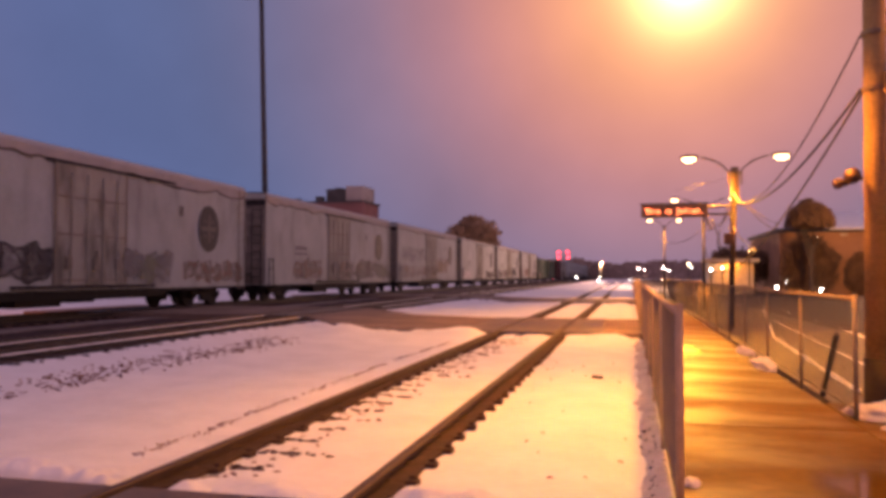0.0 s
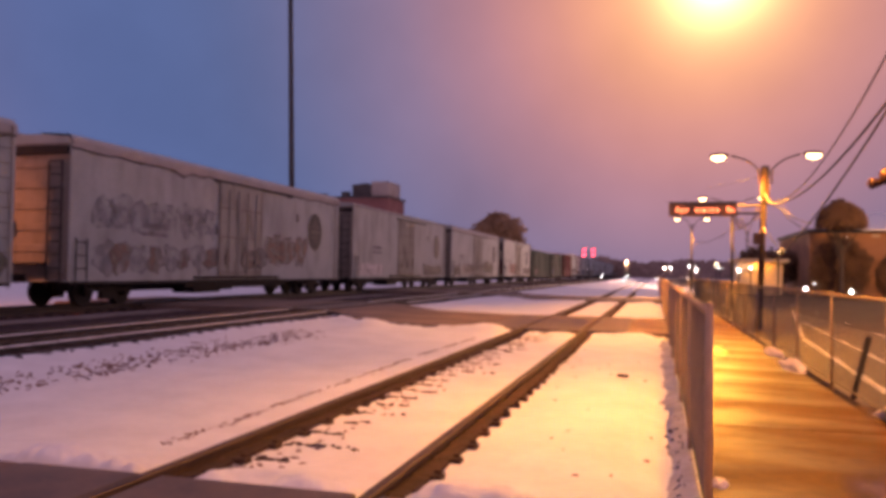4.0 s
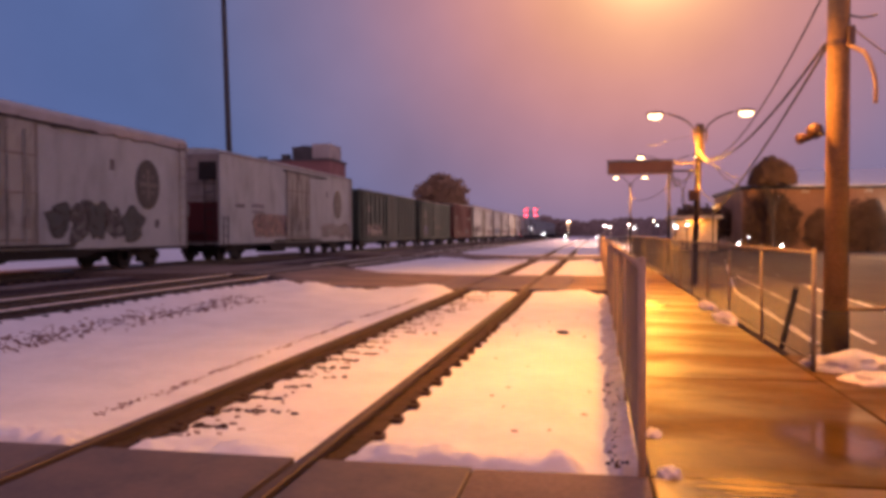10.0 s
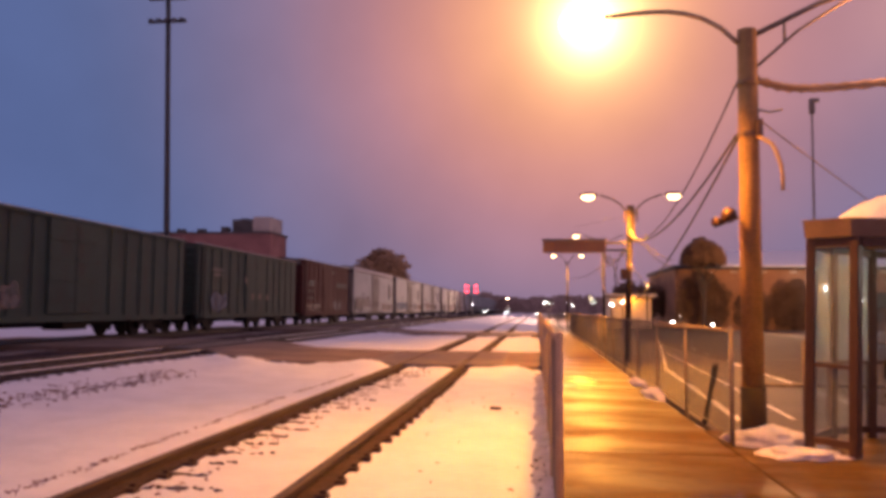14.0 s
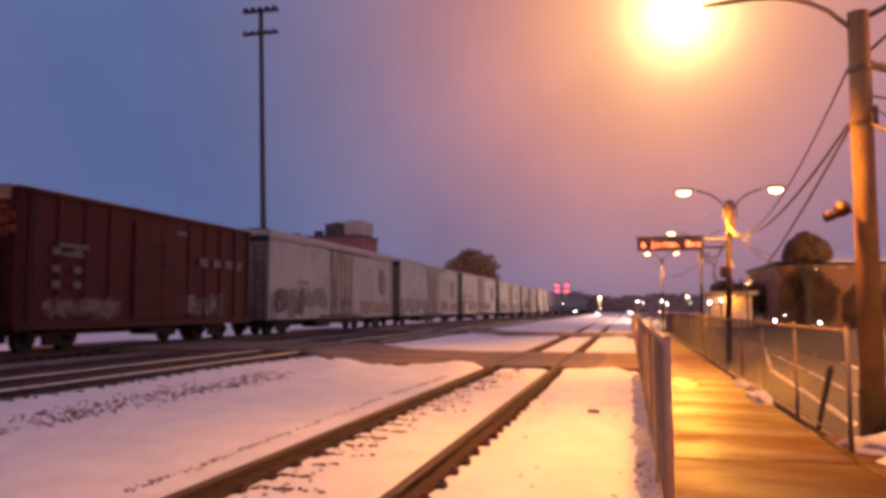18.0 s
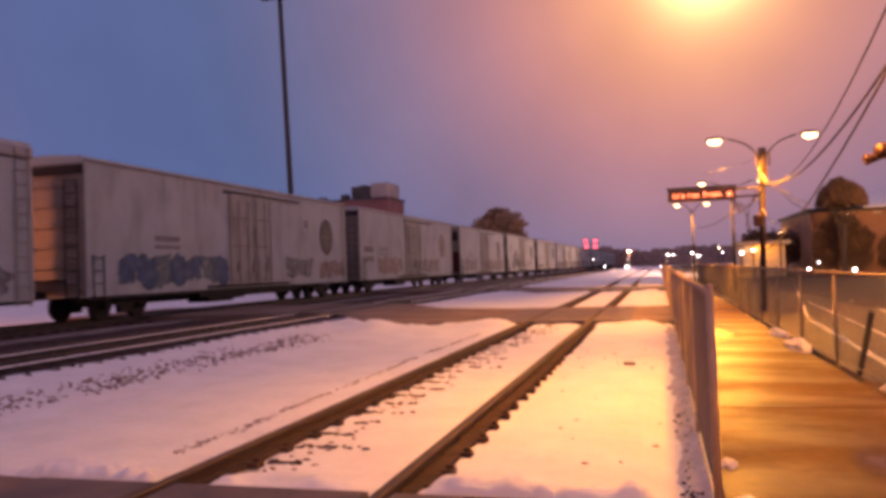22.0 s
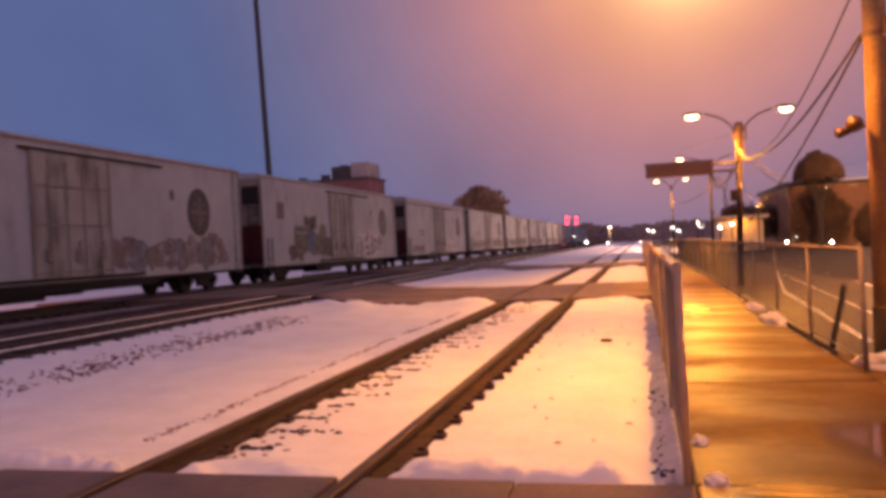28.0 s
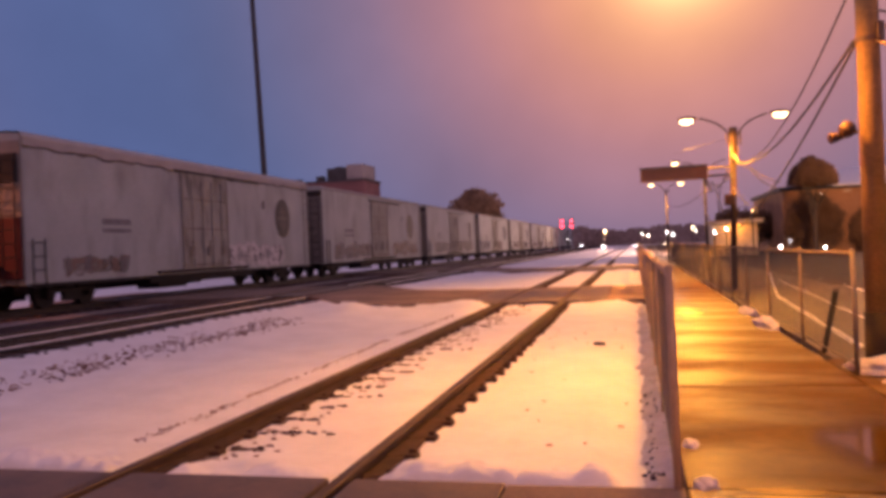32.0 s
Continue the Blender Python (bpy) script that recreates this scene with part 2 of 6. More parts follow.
# pale base colour stands in for the haze over the far wood
M_PINE = mat("bare_woodland", (0.30, 0.22, 0.19), 0.8, vary=0.5, scale=1.0, fine=8, bump=0)
M_WINDOW = mat("dark_window", (0.04, 0.035, 0.035), 0.45, vary=0.2, bump=0)
# glow of the letters and lamp light are put into the face's base colour
M_LED_OFF = mat("display_face", (0.27, 0.125, 0.065), 0.35, vary=0.2, bump=0)
M_SODIUM = glow("sodium_glass", (1.0, 0.72, 0.36), 8)
M_BRIGHT = glow("bright_sodium_globe", (1.0, 0.78, 0.42), 12)
M_STRIP = mat("wet_bared_ballast", (0.065, 0.040, 0.026), 0.8, vary=0.5, scale=5, fine=30, bump=0.8, spec=0.2)
M_WHITE_LAMP = glow("white_lamp", (0.85, 0.95, 1.0), 30)
M_TUBE = glow("fluorescent_tube", (0.85, 1.0, 0.92), 9)
M_WARM_LAMP = glow("warm_lamp", (1.0, 0.85, 0.6), 22)
M_RED_LAMP = glow("red_lamp", (1.0, 0.06, 0.10), 12)
M_LED = glow("led_red", (1.0, 0.22, 0.09), 4.5)
M_LOT = mat("wet_gravel", (0.052, 0.035, 0.025), 0.6, vary=0.45, scale=0.8, fine=12, bump=0.5)
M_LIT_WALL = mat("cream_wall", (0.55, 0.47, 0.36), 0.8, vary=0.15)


# ---- mesh helpers ----
def box(bm, c, s, rot=None, bevel=0.0):
    m = Matrix.Translation(c) @ (rot or Matrix()) @ Matrix.Diagonal((*s, 1))
    r = bmesh.ops.create_cube(bm, size=1.0, matrix=m)
    if bevel:
        edges = {e for v in r["verts"] for e in v.link_edges}
        bmesh.ops.bevel(bm, geom=list(edges), offset=bevel, segments=2, affect="EDGES", profile=0.6)
    return bm


def rod(bm, a, b, r0, r1=None, seg=8, caps=True):
    a, b = Vector(a), Vector(b)
    d = b - a
    m = Matrix.Translation((a + b) / 2) @ d.to_track_quat("Z", "Y").to_matrix().to_4x4()
    bmesh.ops.create_cone(bm, cap_ends=caps, segments=seg, radius1=r0, radius2=r0 if r1 is None else r1, depth=d.length, matrix=m)
    return bm


def tube(bm, pts, r, seg=6):
    """One swept pipe through the points."""
    pts = [Vector(p) for p in pts]
    side = Vector((0, 0, 1))
    rings = []
    for i, p in enumerate(pts):
        d = (pts[min(i + 1, len(pts) - 1)] - pts[max(i - 1, 0)]).normalized()
        u = d.cross(side if abs(d.z) < 0.95 else Vector((1, 0, 0))).normalized()
        v = d.cross(u)
        rings.append([bm.verts.new(p + (u * math.cos(6.28319 * k / seg) + v * math.sin(6.28319 * k / seg)) * r) for k in range(seg)])
    for a, b in zip(rings, rings[1:]):
        for k in range(seg):
            bm.faces.new((a[k], a[(k + 1) % seg], b[(k + 1) % seg], b[k]))
    bm.faces.new(rings[0]), bm.faces.new(rings[-1])
    bmesh.ops.recalc_face_normals(bm, faces=bm.faces)
    return bm


def ball(bm, c, s, sub=2, rough=0.0):
    r = bmesh.ops.create_icosphere(bm, subdivisions=sub, radius=1.0, matrix=Matrix.Translation(c) @ Matrix.Diagonal((*s, 1)))
    if rough:
        for v in r["verts"]:
            v.co += Vector(s) * rough * (noise.noise(v.co * 3.1))* 1.0
    return bm


def part(name, bm, material, parent=None, label="", smooth=False, at=None):
    me = bpy.data.meshes.new(name)
    bm.to_mesh(me)
    bm.free()
    me.materials.append(material)
    if smooth:
        for p in me.polygons:
            p.use_smooth = True
    ob = new(name, me)
    if parent:
        ob.parent = parent
    if at:
        ob.location = at
    if label:
        tagged(ob, label)
    return ob


def thing(name, label, category, at=(0, 0, 0), group="", kind=""):
    ob = new(name)
    ob.location = at
    return tagged(ob, label, category, group, kind)


def B():
    return bmesh.new()


def sheet(name, xs, ys, height, material, label="", category="", kind="structure", smooth=True):
    """A height field over the two rows of coordinates."""
    nx, ny = len(xs), len(ys)
    co = [(x, y, height(x, y)) for y in ys for x in xs]
    fa = [(j * nx + i, j * nx + i + 1, (j + 1) * nx + i + 1, (j + 1) * nx + i) for j in range(ny - 1) for i in range(nx - 1)]
    me = bpy.data.meshes.new(name)
    me.from_pydata(co, [], fa)
    me.materials.append(material)
    if smooth:
        me.polygons.foreach_set("use_smooth", [True] * len(fa))
    return tagged(new(name, me), label, category, kind=kind)


def steps(*runs):
    out = []
    for a, b, d in runs:
        n = max(1, round((b - a) / d))
        out += [a + (b - a) * i / n for i in range(n)]
    return out + [runs[-1][1]]

# ---- ground, crossings, platform ----
MAIN_Z = 0.12            # rail top of the main tracks
NEAR_C, MID_C, FAR_C = -2.455, -10.62, -17.55
CROSSINGS = [(-9.0, 4.42), (18.6, 24.8), (40.3, 46.2)]


def skew(x):
    """How much later the crossings begin over the main tracks."""
    return min(4.0, max(0.0, (-7.0 - x) * 1.25))


MAIN_CROSSINGS = [CROSSINGS[0]] + [(a + 4.0, b + 4.0) for a, b in CROSSINGS[1:]]


def rise(x):
    """Ground level across the tracks."""
    if x > -6.0:
        return -0.13
    if x > -9.2:
        k = (-6.0 - x) / 3.2
        return -0.13 + 0.12 * k
    if x > -9.7:
        return -0.01 - 1.3 * (-9.2 - x) if x > -9.35 else -0.22
    return -0.21


def snow_height(x, y):
    z = rise(x)
    z += 0.035 * noise.noise((x * 0.45, y * 0.22, 1.0)) + 0.018 * noise.noise((x * 2.3, y * 1.9, 4.0)) + 0.006 * noise.noise((x * 5.3, y * 4.7, 8.0))
    # ridge thrown up beside the crossings
    for a, b in CROSSINGS:
        for edge, s in ((b, 1), (a, -1)):
            d = (y - skew(x) * (a > 0) - edge) * s
            if -0.3 < d < 1.3 and -8.6 < x < 0.15:
                clear = min(1.0, abs(x + 1.7) / 0.35, abs(x + 3.21) / 0.35)
                z += clear * 0.14 * math.exp(-((d - 0.28) / 0.33) ** 2) * (0.6 + 0.5 * noise.noise((x * 1.3, y * 2.0, 9.0)) + 0.35 * noise.noise((x * 6.0, y * 6.0, 9.0)))
                if x < -3.5:
                    z += 0.06 * math.exp(-((d - 0.5) / 0.55) ** 2) * max(0, 0.6 + noise.noise((x * 0.9, y * 0.7, 3.0)))
    # heaps at the left of the second crossing
    z += 0.17 * math.exp(-((x + 6.9) / 0.6) ** 2 - ((y - 17.7) / 0.7) ** 2)
    z += 0.06 * math.exp(-((x + 5.6) / 0.7) ** 2 - ((y - 17.2) / 0.7) ** 2)
    z += 0.13 * math.exp(-((x + 3.9) / 0.6) ** 2 - ((y - 17.9) / 0.6) ** 2)
    z += 0.16 * math.exp(-((x + 6.6) / 1.6) ** 2 - ((y - 29.0) / 2.5) ** 2)
    # melted trough at the fence
    if -0.35 < x < 0.3:
        z -= 0.07 * math.exp(-((x - 0.02) / 0.14) ** 2)
    # sunk under the beds and pavings that lie on it
    if -19.8 < x < -9.75 or x > 0.24 and x < 2.1:
        z = min(z, -0.19)
    if any(a + 0.05 < y - skew(x) * (a > 0) < b - 0.05 for a, b in CROSSINGS) and -20 < x < 0.2 or (y < 4.37 and -20 < x < 8):
        z = min(z, -0.22)
    return z


gx = steps((-4000, -400, 600), (-400, -60, 34), (-60, -20, 2.5), (-20, -10, 0.5), (-10, 0.4, 0.1), (0.4, 12, 0.6), (12, 60, 6), (60, 400, 40), (400, 4000, 600))
gy = steps((-4000, -400, 600), (-400, -20, 40), (-20, 3.6, 1.2), (3.6, 12, 0.1), (12, 30, 0.2), (30, 60, 0.6), (60, 140, 4), (140, 400, 20), (400, 4500, 600))
sheet("ground", gx, gy, snow_height, M_SNOW, "uneven trodden snow over the railway ground", "snow")


def slab(name, x0, x1, y0, y1, z0, z1, material, label, category, bevel=0.02):
    bm = B()
    box(bm, ((x0 + x1) / 2, (y0 + y1) / 2, (z0 + z1) / 2), (x1 - x0, y1 - y0, z1 - z0), bevel=bevel)
    return tagged(part(name, bm, material), label, category, kind="structure")


# platform walk with its slabs
platform = thing("platform", "wet brown concrete platform walk shining under the lamps", "platform", kind="structure")
bm = B()
box(bm, (0, 0, -0.144), (1.67, 2.992, 0.264), bevel=0.012)
slab_me = bpy.data.meshes.new("slab")
bm.to_mesh(slab_me)
bm.free()
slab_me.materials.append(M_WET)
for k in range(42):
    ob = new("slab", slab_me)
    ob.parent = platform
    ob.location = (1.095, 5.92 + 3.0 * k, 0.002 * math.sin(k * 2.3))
bm = B()
box(bm, (1.095, 67.42, -0.29), (1.66, 126, 0.16))
part("footing", bm, M_STRIP, platform)
slab("platform_apron", 0.26, 7.5, -12, 4.40, -0.30, -0.012, M_APRONSHINE, "glossy wet concrete platform end beside the shelter, gold lamp shine painted in", "platform")
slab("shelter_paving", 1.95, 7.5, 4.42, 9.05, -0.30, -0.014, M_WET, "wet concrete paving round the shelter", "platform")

# crossings: panels between and beside the rails, asphalt beyond
def crossing(name, y0, y1):
    root = thing(name, "dark rubber and asphalt pedestrian crossing swept of snow", "crossing", kind="structure")
    def deck(x0, x1, z0, z1, material, pname):
        bm = B()
        s0, s1 = (skew(x0), skew(x1)) if y0 > 0 else (0, 0)
        v = [bm.verts.new(p) for p in ((x0, y0 + s0, z0), (x1, y0 + s1, z1), (x1, y1 + s1, z1), (x0, y1 + s0, z0))]
        w = [bm.verts.new((p.co.x, p.co.y, -0.4)) for p in v]
        bm.faces.new(v)
        for i in range(4):
            bm.faces.new((v[i], w[i], w[(i + 1) % 4], v[(i + 1) % 4]))
        bmesh.ops.recalc_face_normals(bm, faces=bm.faces)
        return part(pname, bm, material, root)
    n = max(1, round((y1 - y0) / 2.4))
    for k in range(n):
        a, b = y0 + (y1 - y0) * k / n + 0.008, y0 + (y1 - y0) * (k + 1) / n - 0.008
        for x0, x1 in ((-1.63, -0.72), (-3.13, -1.79), (-4.2, -3.29)):
            bm = B()
            box(bm, ((x0 + x1) / 2, (a + b) / 2, -0.11), (x1 - x0, b - a, 0.19), bevel=0.012)
            part("panel", bm, M_PANEL, root)
    deck(-4.2, -0.72, -0.195, -0.195, M_STRIP, "underlay")
    deck(-0.71, 0.25, -0.03, -0.02, M_ASPHALT, "approach")
    deck(-7.0, -4.21, MAIN_Z - 0.075, -0.03, M_ASPHALT, "approach")
    deck(-8.6, -7.01, MAIN_Z - 0.03, MAIN_Z - 0.075, M_ASPHALT, "approach")
    for c in (MID_C, FAR_C):
        deck(c - 0.66, c + 0.66, MAIN_Z - 0.03, MAIN_Z - 0.03, M_PANEL, "centre_deck")
    deck(MID_C + 0.84, -8.61, MAIN_Z - 0.03, MAIN_Z - 0.03, M_ASPHALT, "approach")
    deck(FAR_C + 0.84, MID_C - 0.84, MAIN_Z - 0.03, MAIN_Z - 0.03, M_ASPHALT, "approach")
    deck(-20.2, FAR_C - 0.84, MAIN_Z - 0.03, MAIN_Z - 0.03, M_ASPHALT, "approach")
    return root


crossing("crossing_1", *CROSSINGS[0])
crossing("crossing_2", *CROSSINGS[1])
crossing("crossing_3", *CROSSINGS[2])


# dark ballast beds of the main tracks, open at the crossings
def bed_height(c, half):
    def h(x, y):
        d = abs(x - c)
        k = max(0.0, (d - 1.35) / (half - 1.35))
        return MAIN_Z - 0.20 - 0.16 * k + 0.02 * noise.noise((x * 3, y * 3, 2.0))
    return h


for c, half, nm in ((MID_C, 1.7, "ballast_bed_1"), (FAR_C, 2.4, "ballast_bed_2")):
    sheet(nm, steps((c - half, c + half, 0.2)), steps((-30, 60, 0.35), (60, 700, 8)), bed_height(c, half), M_BALLAST, "dark wet ballast bed of the main track", "ballast")
sheet("ballast_bed_3", steps((FAR_C + 2.2, MID_C - 1.9, 0.3)), steps((-30, 60, 0.5), (60, 700, 8)), lambda x, y: -0.10 + 0.03 * noise.noise((x * 2, y * 2, 7.0)), M_BALLAST, "dark ballast between the main tracks", "ballast")


# ---- tracks ----
PROFILE = [(-0.068, 0.0), (0.068, 0.0), (0.068, 0.012), (0.014, 0.03), (0.009, 0.05), (0.009, 0.105), (0.034, 0.118), (0.036, 0.145), (0.028, 0.155), (-0.028, 0.155), (-0.036, 0.145), (-0.034, 0.118), (-0.009, 0.105), (-0.009, 0.05), (-0.014, 0.03), (-0.068, 0.012)]


def rail_mesh(length):
    bm = B()
    rings = [[bm.verts.new((px, y, pz - 0.155)) for px, pz in PROFILE] for y in (0.0, length)]
    n = len(PROFILE)
    for i in range(n):
        bm.faces.new((rings[0][i], rings[0][(i + 1) % n], rings[1][(i + 1) % n], rings[1][i]))
    bmesh.ops.recalc_face_normals(bm, faces=bm.faces)
    return bm


def track(name, c, top, y0, y1, label, head=False, steel=None):
    root = thing(name, label, "railway track", (c, 0, top))
    for s in (-1, 1):
        part("rail", rail_mesh(y1 - y0), steel or M_RAIL, root, at=(s * 0.755, y0, 0))
        if head:
            bm = B()
            box(bm, (0, (y1 - y0) / 2, 0.001), (0.052, y1 - y0, 0.002))
            part("rail_head", bm, M_HEAD, root, "worn bright running surface", at=(s * 0.755, y0, 0))
    return root


near_track = track("railway_track", NEAR_C, 0.0, -30, 700, "rusty rails of a siding standing out of the snow")
mid_track = track("railway_track", MID_C, MAIN_Z, -60, 900, "main track with worn rails on dark ties", head=True, steel=M_MAINRAIL)
far_track = track("railway_track", FAR_C, MAIN_Z, -60, 900, "main track under the freight train on dark ties", head=True, steel=M_MAINRAIL)

# ---- freight train ----

def car_paint(name, base, dirt, low=0.5):
    """Painted sheet steel with streaks, soot and blotches of old spray paint near the sill."""
    m = mat(name, base, 0.7, vary=0.14, scale=0.7, fine=9, bump=0.05, spec=0.25)
    nt = m.node_tree
    n, l = nt.nodes, nt.links
    b = n["Principled BSDF"]
    src = b.inputs["Base Color"].links[0].from_socket
    co = n.new("ShaderNodeTexCoord")
    mp = n.new("ShaderNodeMapping")
    mp.inputs["Scale"].default_value = (1, 0.9, 0.35)
    l.new(co.outputs["Object"], mp.inputs[0])
    oi = n.new("ShaderNodeObjectInfo")
    off = n.new("ShaderNodeVectorMath")
    off.operation = "SCALE"
    off.inputs[0].default_value = (31, 57, 13)
    l.new(oi.outputs["Random"], off.inputs["Scale"])
    add = n.new("ShaderNodeVectorMath")
    l.new(mp.outputs[0], add.inputs[0])
    l.new(off.outputs[0], add.inputs[1])
    st = n.new("ShaderNodeTexNoise")
    st.inputs["Scale"].default_value, st.inputs["Detail"].default_value = 1.6, 7
    l.new(add.outputs[0], st.inputs["Vector"])
    rp = n.new("ShaderNodeValToRGB")
    rp.color_ramp.elements[0].position, rp.color_ramp.elements[1].position = 0.48, 0.72
    l.new(st.outputs["Fac"], rp.inputs[0])
    mx = n.new("ShaderNodeMix")
    mx.data_type = "RGBA"
    mx.inputs["B"].default_value = (*dirt, 1)
    sc = n.new("ShaderNodeMath")
    sc.operation = "MULTIPLY"
    sc.inputs[1].default_value = low
    l.new(rp.outputs["Color"], sc.inputs[0])
    l.new(sc.outputs[0], mx.inputs["Factor"])
    l.new(src, mx.inputs["A"])
    l.new(mx.outputs["Result"], b.inputs["Base Color"])
    return m


M_CARWHITE = car_paint("white_car_paint", (0.415, 0.455, 0.445), (0.19, 0.185, 0.172), 0.5)
M_CARGREEN = car_paint("green_car_paint", (0.047, 0.078, 0.066), (0.066, 0.048, 0.040))
M_CARRED = car_paint("oxide_car_paint", (0.076, 0.013, 0.015), (0.052, 0.014, 0.014))
M_DOOR = car_paint("stained_door_paint", (0.36, 0.36, 0.315), (0.115, 0.105, 0.085), 0.95)
M_RIB = car_paint("rusty_rib_paint", (0.27, 0.25, 0.21), (0.10, 0.07, 0.05), 0.6)
M_MARK = mat("pale_mark", (0.14, 0.12, 0.105), 0.7, vary=0.2, scale=3)
M_EMBLEM = mat("emblem_black", (0.030, 0.030, 0.036), 0.6, vary=0.2)
M_CROSS = mat("emblem_grey", (0.105, 0.10, 0.10), 0.6, vary=0.3)
M_STENCIL = mat("faded_stencil", (0.20, 0.20, 0.21), 0.7, vary=0.4, scale=5, fine=30, bump=0)
M_UNDER = mat("underframe_black", (0.014, 0.012, 0.012), 0.8, vary=0.3)
M_CAREND = car_paint("dim_car_end_paint", (0.26, 0.24, 0.22), (0.10, 0.085, 0.08))
M_CAP = mat("roof_frost", (0.42, 0.40, 0.38), 0.9, vary=0.15, scale=2)
M_EAVESHADE = mat("eave_shade", (0.12, 0.105, 0.10), 0.8, vary=0.4, scale=3)


def truck(parent, y):
    """One two-axle truck: side frames, bolster, wheels."""
    root = new("truck")
    root.parent = parent
    root.location = (0, y, 0)
    for s in (-1, 1):
        bm = B()
        box(bm, (s * 0.98, 0, 0.50), (0.14, 1.9, 0.14), bevel=0.03)
        box(bm, (s * 0.98, 0, 0.36), (0.16, 0.7, 0.34), bevel=0.04)
        for k in (-1, 1):
            box(bm, (s * 0.98, k * 0.86, 0.45), (0.2, 0.3, 0.26), bevel=0.04)
        part("side_frame", bm, M_UNDER, root)
    bm = B()
    box(bm, (0, 0, 0.55), (2.0, 0.4, 0.25), bevel=0.03)
    part("bolster", bm, M_UNDER, root)
    for k in (-0.86, 0.86):
        for s in (-1, 1):
            bm = B()
            rod(bm, (s * 0.70, k, 0.42), (s * 0.83, k, 0.42), 0.42, seg=20)
            rod(bm, (s * 0.66, k, 0.42), (s * 0.70, k, 0.42), 0.46, seg=20)
            part("wheel", bm, M_UNDER, root, smooth=False)
    return root


def coupler(parent, y, s):
    bm = B()
    box(bm, (0, y + s * 0.45, 0.85), (0.14, 1.1, 0.2), bevel=0.03)
    box(bm, (0, y + s * 0.95, 0.85), (0.28, 0.3, 0.28), bevel=0.05)
    return part("coupler", bm, M_UNDER, parent)


def ladder(parent, x, y, z0, z1, width=0.45, along="y", paint=None):
    bm = B()
    for k in (-0.5, 0.5):
        d = Vector((0, k * width, 0)) if along == "y" else Vector((k * width, 0, 0))
        rod(bm, Vector((x, y, z0)) + d, Vector((x, y, z1)) + d, 0.022, seg=5)
    z = z0 + 0.15
    while z < z1:
        d = Vector((0, width / 2, 0)) if along == "y" else Vector((width / 2, 0, 0))
        rod(bm, Vector((x, y, z)) - d, Vector((x, y, z)) + d, 0.016, seg=5)
        z += 0.38
    return part("ladder", bm, paint or M_UNDER, parent)


